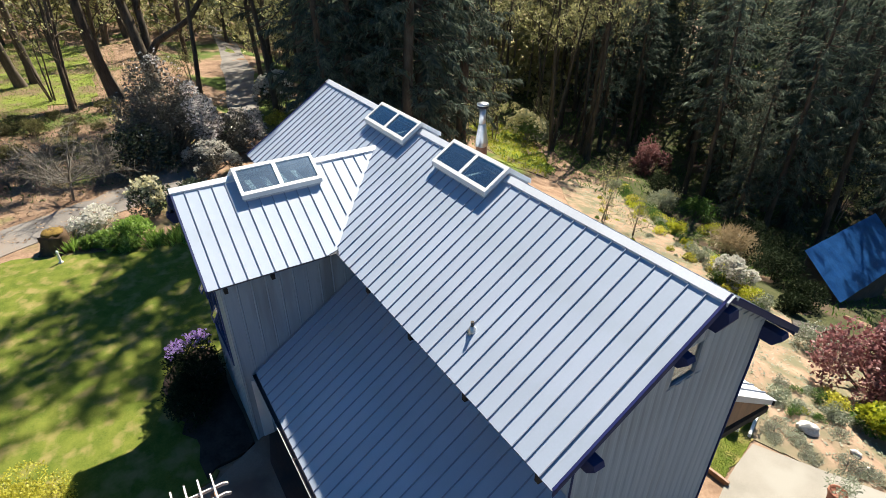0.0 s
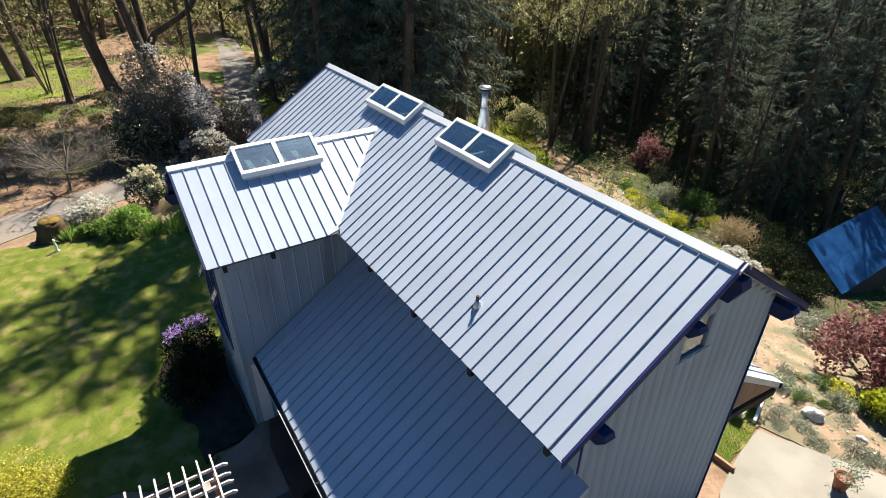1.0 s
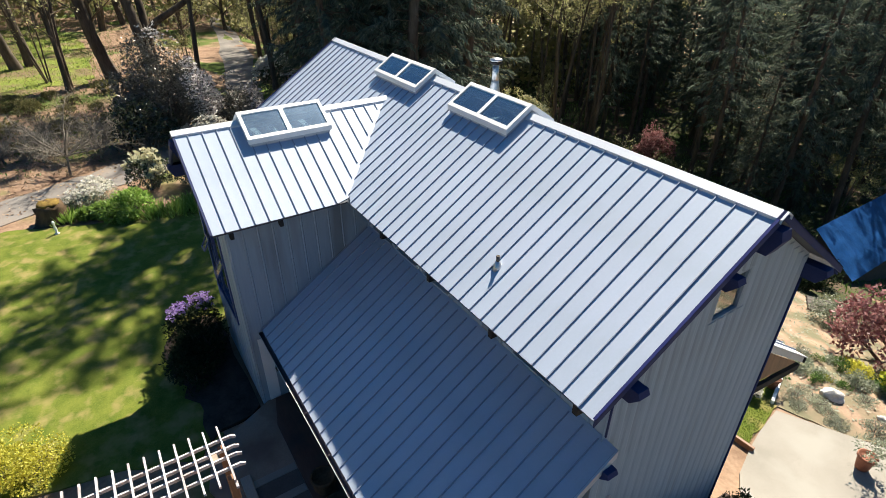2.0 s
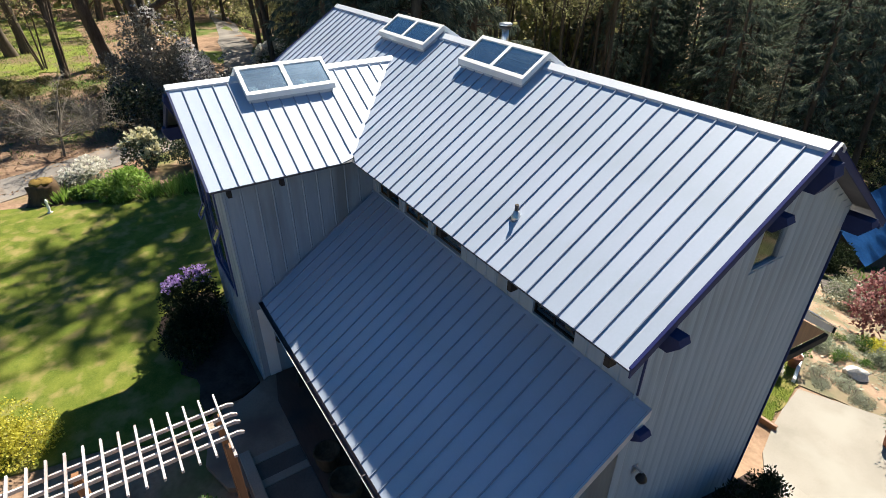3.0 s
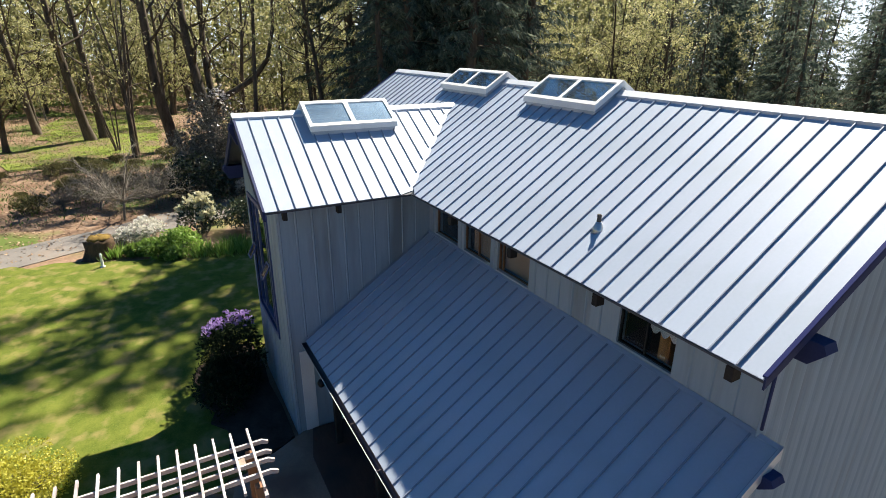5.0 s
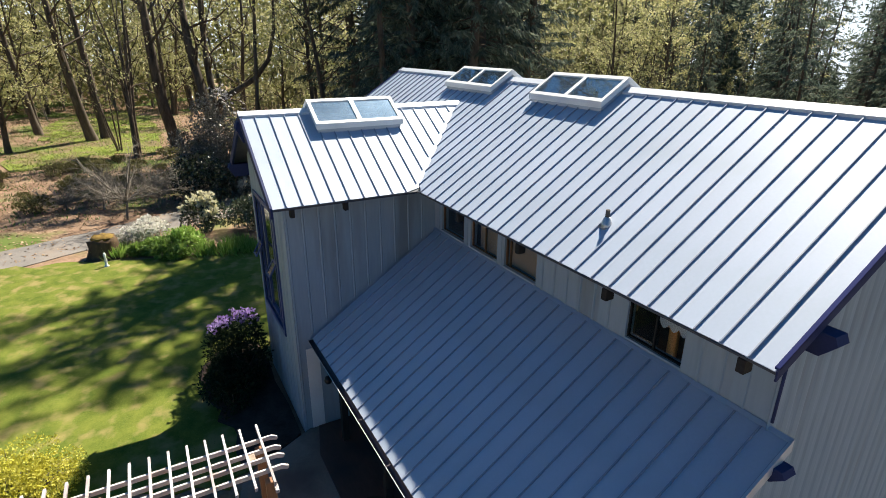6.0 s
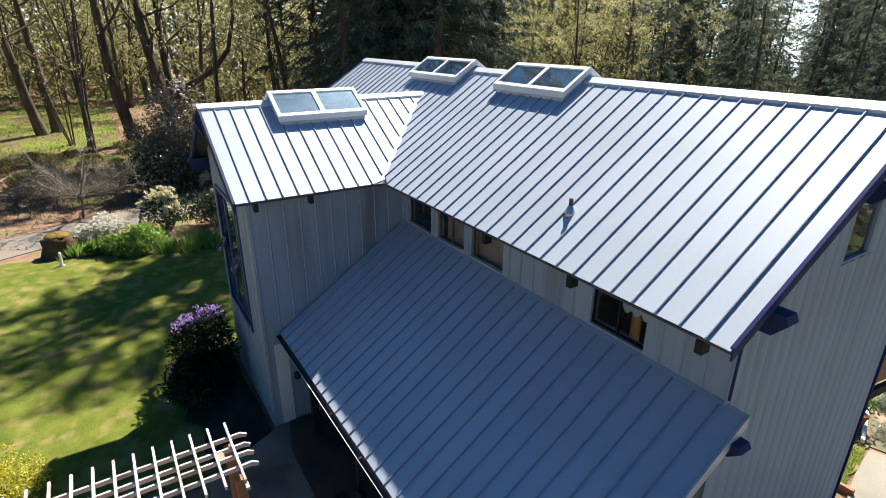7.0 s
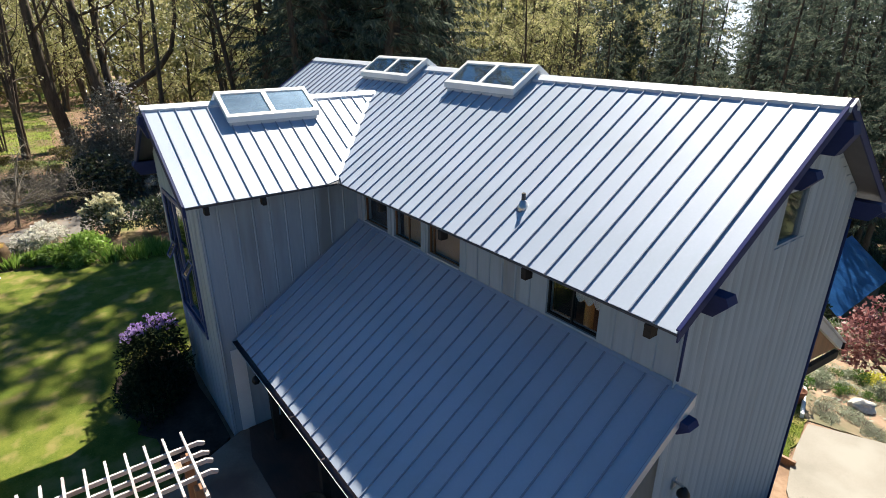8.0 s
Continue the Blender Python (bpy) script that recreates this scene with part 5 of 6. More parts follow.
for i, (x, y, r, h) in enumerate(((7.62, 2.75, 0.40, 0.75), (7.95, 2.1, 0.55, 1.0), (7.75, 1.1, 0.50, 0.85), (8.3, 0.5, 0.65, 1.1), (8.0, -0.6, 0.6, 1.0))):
    shrub("evergreen_shrub", "evergreen shrub at the gable foot, leaves darkened for shade", x, y, bush_meshes(370 + i, r, r, h, 900, 0.09, 9, 0.5), SHADELEAF, wood=BARK, group="shrubs at the gable foot", dz=0.05)

# bare and twiggy shrubs
def bare_shrub(seed, h, spread, stems=13, twigs=13):
    rng = np.random.default_rng(seed)
    wood = Cloth()
    trunk, rad = limb(rng, (0, 0, -0.1), (0.1, 0.05, 1), h * 0.35, 0.07, 0.05, 4, 0, 0.06)
    wood.tube(trunk, rad, 6)
    for i in range(stems):
        a = 6.283 * i / stems + rng.uniform(-0.3, 0.3)
        lp, lr = limb(rng, trunk[-1], (math.cos(a) * spread / h, math.sin(a) * spread / h, rng.uniform(0.25, 1.0)), h * rng.uniform(0.6, 0.95), 0.035, 0.01, 6, 0.02, 0.12)
        wood.tube(lp, [r * 1.25 for r in lr], 4)
        for j in range(twigs):
            q = rng.integers(1, 7)
            tp, tr = limb(rng, lp[q], np.array((math.cos(a), math.sin(a), 0.5)) + rng.normal(size=3) * 0.7, h * rng.uniform(0.15, 0.4), 0.014, 0.006, 4, 0.0, 0.2)
            wood.tube(tp, tr, 3)
            for kk in range(3):
                tp2, tr2 = limb(rng, tp[rng.integers(1, 5)], rng.normal(size=3) + (0, 0, 0.4), h * rng.uniform(0.08, 0.2), 0.009, 0.004, 3, 0.0, 0.2)
                wood.tube(tp2, tr2, 3)
    return wood.mesh("twig_mass", True)


for i, (x, y, h, s) in enumerate(((-20.9, -9.3, 3.3, 3.3), (-22.6, -7.8, 2.0, 2.2), (-23.5, -10.4, 1.9, 2.0), (-25.5, -8.0, 1.7, 1.8), (-24.8, -12.2, 1.5, 1.7), (-27.5, -10.5, 1.6, 1.8))):
    ob = thing("bare_shrub", "leafless grey-brown shrub of fine twigs", "shrub", x, y, level(x, y) - 0.05, 40 * i, "bare shrubs by the lane")
    link_mesh("twig_mass", bare_shrub(50 + i, h, s), PALEBARK, ob)

OLIVE = leafy("bramble_leaf", (0.07, 0.075, 0.025), (0.13, 0.125, 0.045), (0.22, 0.19, 0.09), 0.35, 0.6, 0.2)
BRAMBLE = [bush_meshes(400 + i, 1.3, 1.2, 0.85, 1100, 0.13, 16, 0.45, 0, 0.1, 0.25, None, (0.10, 0.24)) for i in range(2)]
bank = np.random.default_rng(31)
bramble_first = []
while len(bramble_first) < 26:
    x, y = bank.uniform(-38, -24.5), bank.uniform(-17, -5.5)
    if near_road(x, y):
        continue
    k = len(bramble_first)
    m = pose(x, y, level(x, y) - 0.05, 0, 0, bank.uniform(0, 360)) @ Matrix.Scale(bank.uniform(0.5, 1.25), 4)
    if k < 2:
        ob = shrub("bramble", "low olive-brown bramble scrub on the bank", x, y, BRAMBLE[k], OLIVE, group="brambles on the bank", wood=BARK, category="bramble")
    else:
        ob = copy_thing(bramble_first[k % 2], m)
    ob.matrix_basis = m
    bramble_first.append(ob)

# trees that can be told apart
tree("wood_tree", "old tree with several thin fanning stems and spring leaves", -39.2, -8.6, broadleaf(60, 14, 0.22, 0.3, 9, 3, 8, 0.16, (0.02, -0.04), 4), BARK, SPRING)
tree("wood_tree", "tall dark leaning trunk with forked limbs", -41.6, -5.3, broadleaf(61, 25, 0.50, 0.35, 12, 4, 16, 0.17, (-0.07, -0.13), 1), BARK, SPRING)
forked = broadleaf(62, 25, 0.52, 0.28, 12, 4, 16, 0.17, (-0.03, -0.05), 2, 0.4)
bow = Cloth()
bow.tube([(0.1, 0.1, 2.8), (0.5, 0.9, 4.0), (1.2, 2.2, 4.8), (2.0, 3.5, 5.7), (2.6, 4.6, 7.2), (2.9, 5.2, 9.6), (3.0, 5.4, 13.0)], [0.34, 0.27, 0.24, 0.21, 0.18, 0.14, 0.07], 8)
fork_tree = tree("wood_tree", "tall dark forked trunk with a curving limb", -41.6, -2.3, forked, BARK, SPRING)
link_mesh("limb", bow.mesh("limb", True), BARK, fork_tree, "thick limb that bows outwards and up")
tree("wood_tree", "tall dark leaning trunk in spring leaf", -48.7, -11.9, broadleaf(63, 24, 0.42, 0.3, 13, 4, 14, 0.19, (-0.07, -0.16), 1), BARK, SPRING)
tree("wood_tree", "tall dark trunk in spring leaf", -49.4, -10.9, broadleaf(65, 24, 0.38, 0.3, 13, 4, 14, 0.19, (-0.05, -0.09), 1), BARK, SPRING)
tree("wood_tree", "slim dark trunk in spring leaf", -56.5, -16.8, broadleaf(66, 22, 0.34, 0.3, 13, 4, 14, 0.19, (-0.04, -0.06), 1), BARK, SPRING)
tree("wood_tree", "slim tree in spring leaf at the lane side", -33.4, 5.2, broadleaf(67, 27, 0.24, 0.3, 24, 5, 44, 0.19, (0.02, -0.05), 1, 0.3, 1), BARK, SPRING)
tree("wood_tree", "slim tree in spring leaf beyond the lane", -40.5, 6.2, broadleaf(68, 27, 0.24, 0.3, 24, 5, 44, 0.19, (0.0, -0.05), 1, 0.32, 1), BARK, SPRING)
tree("wood_tree", "tall leafy tree beside the lane", -37.5, 0.3, broadleaf(69, 27, 0.2, 0.42, 22, 5, 40, 0.2, (0.0, -0.06), 1, 0.3, 2), BARK, SPRING)
tree("wood_tree", "clump of thin leaning stems", -43.0, -9.9, broadleaf(64, 9, 0.10, 0.4, 7, 3, 5, 0.15, (0.1, -0.1), 4), BARK, SPRING)

# the wood
DECID = [("slender wood tree with sparse yellow-green spring leaves", broadleaf(100 + i, 21 + 2 * (i % 3), 0.24 + 0.04 * (i % 3), 0.10 + 0.05 * (i % 2), 26, 4, 40, 0.175, (0.05 * (i % 3 - 1), 0.04 * (i % 2)), 1 + (i % 2), 0.26)) for i in range(5)]
HIGH = [("slender wood tree with a high yellow-green spring crown", broadleaf(110 + i, 25 + 2 * i, 0.22 + 0.04 * i, 0.46 + 0.04 * i, 18, 4, 26, 0.18, (0.05 * (i - 1), 0.04), 1 + (i % 2), 0.3, 1)) for i in range(3)]
CONIF = [("tall dark conifer with drooping branches", conifer(200 + i, 25 + 2.5 * i, 0.34 + 0.03 * i, 0.05 + 0.03 * i, 4.3, 1.05, 0.62)) for i in range(3)]
POLES = [("tall conifer with a bare lower trunk", conifer(210 + i, 24 + 2 * i, 0.27, 0.22 + 0.06 * i, 3.3, 0.95, 0.8)) for i in range(3)]
UNDER = [("young undergrowth tree in fresh leaf", broadleaf(230 + i, 6.5 + i, 0.06, 0.12, 12, 4, 24, 0.14, (0.04, 0.0), 2, 0.36)) for i in range(3)]
originals = {}


def plant(kind, lib, i, x, y, s, rz, bark, leaf_mat, group):
    key = (kind, i)
    m = pose(x, y, level(x, y) - 0.1, 0, 0, rz) @ Matrix.Scale(s, 4)
    if key not in originals:
        originals[key] = tree(kind, lib[i][0], x, y, lib[i][1], bark, leaf_mat, group, rz)
        originals[key].matrix_basis = m
    else:
        ob = copy_thing(originals[key], m)
        ob.matrix_basis = m


def near_lane(x, y, clear):
    return any((x - a[0] - (b[0] - a[0]) * f) ** 2 + (y - a[1] - (b[1] - a[1]) * f) ** 2 < clear ** 2 for a, b in zip(ROAD, ROAD[1:]) for f in (0, 0.25, 0.5, 0.75, 1))


wood_rng = np.random.default_rng(77)
placed = [(-39.2, -8.6), (-41.6, -5.3), (-41.6, -2.3), (-48.7, -11.9), (-49.4, -10.9), (-56.5, -16.8), (-43.0, -9.9), (-33.4, 5.2), (-40.5, 6.2), (-37.5, 0.3)]
# tall conifers behind the house, and their neighbours
for x, y, s in ((-17.6, 9.6, 1.28), (-18.2, 5.2, 1.05), (-15.9, 7.4, 0.95), (-20.2, 8.6, 1.14), (-18.9, 7.6, 1.12), (-21.2, 9.6, 1.1), (-19.6, 6.6, 0.95), (-27.5, 11.0, 0.75), (-20.5, 14.5, 1.05), (-24.5, 15.5, 1.05), (-31.5, 13.0, 0.85), (-34, 19, 1.1), (-38, 12.8, 1.0), (-30, 19.5, 1.0), (-37.2, 9.4, 1.3), (-17.0, 3.4, 0.82)):
    plant("conifer", CONIF, (len(placed) - 10) % 3, x, y, s, 47 * (len(placed) - 10), BARK, NEEDLE, "conifers of the wood")
    placed.append((x, y))


def scatter(count, kind, lib, bark, leaf_mat, group, angles, dist, gap, clear=3.2, smin=0.85, smax=1.15, ok=None):
    tries = made = 0
    while made < count and tries < count * 60:
        tries += 1
        a = radians(wood_rng.uniform(*angles))
        d = math.sqrt(wood_rng.uniform(dist[0] ** 2, dist[1] ** 2))
        x, y = 10 + d * math.cos(a), -7.5 + d * math.sin(a)
        if near_lane(x, y, clear) or any((x - p) ** 2 + (y - q) ** 2 < gap * gap for p, q in placed) or (ok and not ok(x, y)):
            continue
        plant(kind, lib, int(wood_rng.integers(0, len(lib))), x, y, wood_rng.uniform(smin, smax), wood_rng.uniform(0, 360), bark, leaf_mat, group)
        placed.append((x, y))
        made += 1


SLOPE_EDGE = [(-19.0, 28.0), (-16.0, 28.5), (-13.0, 27.0), (-9.0, 24.0), (-5.0, 21.0), (-1.5, 19.0), (2.0, 18.0), (-23.4, 41.0), (-18.0, 34.0)]


def open_ground(x, y):
    """Keeps the lit glades and the sunny garden slope free, and the way of the sun to them."""
    u, v = x + 45, y + 10.5
    if 0 < -0.56 * u + 0.83 * v < 24 and abs(0.83 * u + 0.56 * v) < 4.5:
        return False
    if -22 < x < 5 and y < 31 - 0.62 * (x + 17):
        return False
    for px, py in SLOPE_EDGE:
        u, v = x - px, y - py
        if -2 < -0.535 * u + 0.845 * v < 17 and abs(0.845 * u + 0.535 * v) < 2.4:
            return False
    return not (-72 < x < -38 and -17 < y < -5.5) and not (-44 < x < -8 and 17.5 < y < 33 and x > -22 - 0.9 * (y - 17))


scatter(40, "wood_tree", DECID, BARK, SPRING, "broadleaf trees of the wood", (159, 200), (50, 95), 3.4, ok=open_ground)
scatter(20, "tall_wood_tree", HIGH, BARK, SPRING, "broadleaf trees of the wood", (130.5, 143), (56, 88), 3.4)
scatter(18, "conifer", CONIF, BARK, NEEDLE, "conifers of the wood", (145, 160), (44, 80), 3.6, ok=open_ground)
scatter(13, "conifer", CONIF, BARK, NEEDLE, "conifers of the wood", (103, 140), (52, 85), 3.8, ok=lambda x, y: open_ground(x, y) and not 114.9 < math.degrees(math.atan2(y + 7.5, x - 10)) < 118.8)
scatter(36, "conifer_pole", POLES, BARK, NEEDLE, "conifers of the wood", (100, 132), (46, 75), 3.0, ok=lambda x, y: open_ground(x, y) and not 115.1 < math.degrees(math.atan2(y + 7.5, x - 10)) < 118.6)
scatter(5, "tall_wood_tree", HIGH, BARK, SPRING, "broadleaf trees of the wood", (119, 132), (48, 80), 3.0, ok=lambda x, y: open_ground(x, y) and not 114.9 < math.degrees(math.atan2(y + 7.5, x - 10)) < 118.8)
# Conifers scaled down so that their tops clear the camera's sky gap.
scatter(6, "young_conifer", [("conifer scaled down to stay below the sky gap in the camera's view", m) for _, m in CONIF], BARK, NEEDLE, "conifers of the wood", (114.6, 119.0), (44, 78), 2.2, 3.2, 0.40, 0.53)
scatter(3, "young_tree", UNDER, PALEBARK, SPRING, "young trees in the wood", (106, 138), (44, 62), 2.0, 2.4, 0.7, 1.3, open_ground)
scatter(32, "young_tree", UNDER, PALEBARK, SPRING, "young trees in the wood", (128, 195), (44, 85), 2.0, 2.4, 0.6, 1.2, open_ground)
# Unseen trees, added round the place to darken reflections.
scatter(6, "wood_tree", DECID, BARK, SPRING, "broadleaf trees of the wood", (200, 330), (30, 60), 9)
scatter(7, "conifer", CONIF, BARK, NEEDLE, "conifers of the wood", (45, 86), (32, 46), 4.5)

# far woods: trunks and leaves past the trees that can be told apart
far = Cloth()
farleaf, fardark = Cloth(), Cloth()
fr = np.random.default_rng(88)
for i in range(400):
    a, d = radians(fr.uniform(98, 204)), fr.uniform(85, 135)
    deg = math.degrees(a)
    if 114.7 < deg < 118.8:
        continue
    x, y = 10 + d * math.cos(a), -7.5 + d * math.sin(a)
    z = level(x, y)
    h = fr.uniform(27, 35) if deg < 147 else fr.uniform(18, 26)
    far.tube(*limb(fr, (x, y, z - 0.3), (fr.normal() * 0.05, fr.normal() * 0.05, 1), h, fr.uniform(0.13, 0.32), 0.05, 5, 0.0, 0.03), 5)
    dark = deg < 134 or 147 < deg < 158
    n = 520 if dark else 460 if deg > 157 else 620
    c = np.array((x, y, z)) + fr.normal(size=(n, 3)) * (2.0, 2.0, 0) + np.stack((np.zeros(n), np.zeros(n), fr.uniform(0.5, h, n)), 1)
    if dark:
        near_gap = 111 < deg < 123
        if near_gap:
            c = np.concatenate((c, c + fr.normal(size=c.shape) * 0.7))
        fardark.sprays(c, fr.normal(size=c.shape) * (1, 1, 0.4) + (0, 0, -0.5), fr.uniform(0.8, 1.7, len(c)) * (0.55 if near_gap else 1), 0.30, fr)
    else:
        farleaf.leaves(c, fr.normal(size=(n, 3)), fr.uniform(0.4, 0.9, n) * (1.0 if deg > 157 else 1.25), 0.7, fr)
for i in range(26):
    a, d = radians(fr.uniform(114.3, 119.2)), fr.uniform(120, 150)
    x, y = 10 + d * math.cos(a), -7.5 + d * math.sin(a)
    z, h = level(x, y), fr.uniform(11.5, 15.5)
    far.tube(*limb(fr, (x, y, z - 0.3), (0, 0, 1), h, 0.2, 0.05, 4, 0.0, 0.03), 5)
    n = 900
    u = fr.uniform(0, 1, n)
    c = np.array((x, y, z)) + fr.normal(size=(n, 3)) * (2.2, 2.2, 0) * (1.05 - u)[:, None] + np.stack((np.zeros(n), np.zeros(n), u * h), 1)
    fardark.sprays(c, fr.normal(size=(n, 3)), fr.uniform(0.35, 0.75, n), 0.34, fr)
woods = thing("far_woods", "distant mixed woodland beyond the garden", "woodland", kind="stuff")
for nm, cl, mt in (("trunks", far, PALEBARK), ("spring_leaves", farleaf, SPRING), ("dark_leaves", fardark, NEEDLE)):
    tagged(link_mesh(nm, cl.mesh(nm), mt, woods), kind="stuff")

# ---- the garden slope behind the house ----
shrub("red_maple", "broad dark red maple shrub on the sandy slope", 7.7, 14.7, bush_meshes(300, 3.3, 3.1, 5.5, 23000, 0.16, 60, 0.6, 0, 0.1, 0.25, None, (0.14, 0.28), MOUNDS), REDLEAF, wood=BARK)
shrub("red_maple", "pinkish red shrub in the shade of the wood", -23.4, 41.0, bush_meshes(301, 2.4, 2.3, 4.4, 5200, 0.2, 30, 0.6, 0, 0.1, 0.25, None, (0.12, 0.26), MOUNDS), REDLEAF, wood=BARK)
shrub("lime_spurge", "clump of bright lime-green spurge heads", 8.1, 11.3, bush_meshes(302, 1.0, 0.95, 0.95, 1500, 0.14, 12, 0.4, 190, 0.14, 0.8), GREEN, LIME)
bed = np.random.default_rng(9)
SMALL = [bush_meshes(310 + i, 0.55, 0.5, (0.35, 0.5, 0.7)[i], 520, 0.10, 7, 0.5) for i in range(3)]
low_first = {}
for i in range(170):
    f = bed.uniform(0, 1)
    if i < 60:
        x, y = bed.uniform(5.6, 11.5), 0
        y = 8.9 + (x - 6) * 0.75 + abs(bed.normal()) * 2.2
    else:
        x = bed.uniform(-18, 2)
        y = 29.6 - 0.62 * (x + 17) - (abs(bed.normal()) * 0.9 if i % 3 else bed.uniform(0, 7))
    mt, nm, lb = ((SILVER, "silver_ground_cover", "low grey-green mat of ground cover on the soil"), (GREEN, "green_ground_cover", "low green cushion plant on the soil"), (YELLOW, "golden_ground_cover", "low golden cushion plant on the soil"), (LIME, "lime_ground_cover", "low lime-green cushion plant on the soil"))[int(bed.choice(4, p=(0.36, 0.22, 0.16, 0.26)))]
    k = (int(bed.integers(0, 3)), nm)
    m = pose(x, y, level(x, y) + 0.0, 0, 0, bed.uniform(0, 360)) @ Matrix.Scale(bed.uniform(0.4, 0.85) if i < 60 else bed.uniform(0.5, 1.3) if i % 3 else bed.uniform(0.3, 0.6), 4)
    if k not in low_first:
        low_first[k] = shrub(nm, lb, x, y, SMALL[k[0]], mt, group="low plants on the slope")
        low_first[k].matrix_basis = m
        for ch in low_first[k].children:
            if ch.name.startswith("foliage"):
                me = ch.data.copy()
                me.materials.clear()
                me.materials.append(mt)
                ch.data = me
    else:
        copy_thing(low_first[k], m).matrix_basis = m
MAT = [bush_meshes(380 + i, 0.6, 0.55, 0.07, 900, 0.06, 12, 0.5, 0, 0.1, 0.25, None, (0.2, 0.34)) for i in range(2)]
mat_first = []
for i, (x, y, sc) in enumerate(((6.35, 8.0, 0.8), (6.75, 8.35, 0.9), (6.2, 8.5, 0.7), (6.6, 7.75, 0.7), (7.2, 8.2, 0.6), (7.5, 8.05, 0.8), (5.7, 9.4, 0.8), (6.3, 9.7, 0.9), (8.3, 8.6, 1.1), (8.9, 8.9, 1.0), (7.6, 9.7, 0.8), (5.2, 10.6, 0.9), (6.9, 10.6, 0.8))):
    m = pose(x, y, level(x, y) + 0.02, 0, 0, 70 * i) @ Matrix.Scale(sc, 4)
    ob = shrub("silver_mat", "flat grey-green creeping mat on the sandy soil", x, y, MAT[i], SAGE, group="creeping mats by the slab", category="ground cover") if i < 2 else copy_thing(mat_first[i % 2], m)
    ob.matrix_basis = m
    mat_first.append(ob)
for i, (x, y, h) in enumerate(((-10.3, 18.8, 3.2), (-8.0, 19.2, 3.0), (-19.5, 31.0, 3.6), (-12.3, 28.7, 2.6), (-17, 27, 2.8))):
    tree("fruit_tree", "small sparse fruit tree coming into pale leaf", x, y, broadleaf(330 + i, h, 0.06, 0.25, 9, 4, 9, 0.10, (0.05, 0.02), 2, 0.5), PALEBARK, SPRING, "fruit trees on the slope", 30 * i)
shrub("white_spirea", "arching shrub of white blossom behind the ridge", -1.4, 19.5, bush_meshes(340, 1.3, 1.3, 1.7, 1500, 0.11, 10, 0.5, 320, 0.12, 0.5), SILVER, WHITEP)
shrub("tan_grass", "tan tussock of dry ornamental grass", -4.9, 26.3, bush_meshes(341, 1.9, 1.9, 1.7, 2200, 0.5, 10, 0.08), DRYGRASS)
shrub("yellow_shrub", "small round yellow shrub on the slope", 0.3, 18.3, bush_meshes(342, 0.8, 0.7, 0.8, 900, 0.10, 8, 0.6), LIME)
shrub("yellow_shrub", "small bright yellow-green shrub on the slope", -7.8, 28.0, bush_meshes(345, 0.9, 0.9, 1.0, 900, 0.12, 8, 0.6), LIME)
shrub("olive_shrub", "loose olive-yellow shrub above the sandy slope", 4.35, 16.2, bush_meshes(346, 1.2, 1.1, 1.35, 2600, 0.10, 14, 0.5), SILVER)
shrub("grey_shrub", "grey-green shrub at the edge of the sandy slope", -12.6, 28.6, bush_meshes(347, 1.6, 1.4, 1.7, 2200, 0.14, 12, 0.5), SILVER)
shrub("green_shrub", "fresh green shrub in the shade of the wood", -11.2, 31.6, bush_meshes(348, 1.7, 1.6, 1.8, 2200, 0.17, 12, 0.5), GREEN)
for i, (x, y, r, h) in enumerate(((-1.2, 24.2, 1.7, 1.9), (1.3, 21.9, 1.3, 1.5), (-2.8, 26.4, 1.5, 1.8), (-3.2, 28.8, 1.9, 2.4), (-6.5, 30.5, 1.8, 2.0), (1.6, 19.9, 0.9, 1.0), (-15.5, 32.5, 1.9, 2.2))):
    shrub("evergreen_shrub", "evergreen shrub behind the slope, leaves darkened for tree shade", x, y, bush_meshes(360 + i, r, r, h, 2400, 0.16, 14, 0.5), SHADELEAF, wood=BARK, group="dark shrubs behind the slope")
shrub("pale_azalea", "pale flowering shrub at the edge of the glade", -33.0, 32.0, bush_meshes(343, 2.3, 2.2, 3.4, 2600, 0.18, 12, 0.5, 380, 0.18, 0.5), GREEN, CREAM)
shrub("grey_juniper", "low spreading grey-green juniper", -36.0, 36.5, bush_meshes(344, 3.2, 3.0, 2.0, 2600, 0.2, 12, 0.4), SILVER)
drape("glade", wobble([(-44, 32), (-38, 27.5), (-30, 23.5), (-23, 20.5), (-19.5, 22.5), (-22, 25.5), (-30, 31), (-38, 36)], 0.4, 6), 0.05, 1.4, MEADOW, "sunlit mossy green glade behind the house", "glade")
MEADOW_EDGE = [(-37, -16.5), (-37.5, -12.5), (-41, -10), (-40, -7.2), (-46, -6.2), (-60, -6.5), (-72, -9), (-74, -15), (-58, -17), (-50, -15), (-44, -17.5)]
drape("meadow", wobble(MEADOW_EDGE, 0.5, 7), 0.06, 1.6, MEADOW, "bright green woodland meadow between the trunks", "meadow")

rock = thing("boulder", "pale weathered boulder on the sandy bed", "rock", 6.95, 9.0, level(6.95, 9.0) - 0.03, 30)
rb = bmesh.new()
bmesh.ops.create_icosphere(rb, subdivisions=3, radius=1.0)
for v in rb.verts:
    nn = 0.85 + 0.35 * noise.noise(v.co * 1.4) + 0.08 * noise.noise(v.co * 4)
    v.co = Vector((v.co.x * 0.40 * nn, v.co.y * 0.24 * nn, max(-0.1, v.co.z * 0.26 * nn + 0.12)))
part("stone", rb, ROCK, rock)
tagged(rock, category="rock")
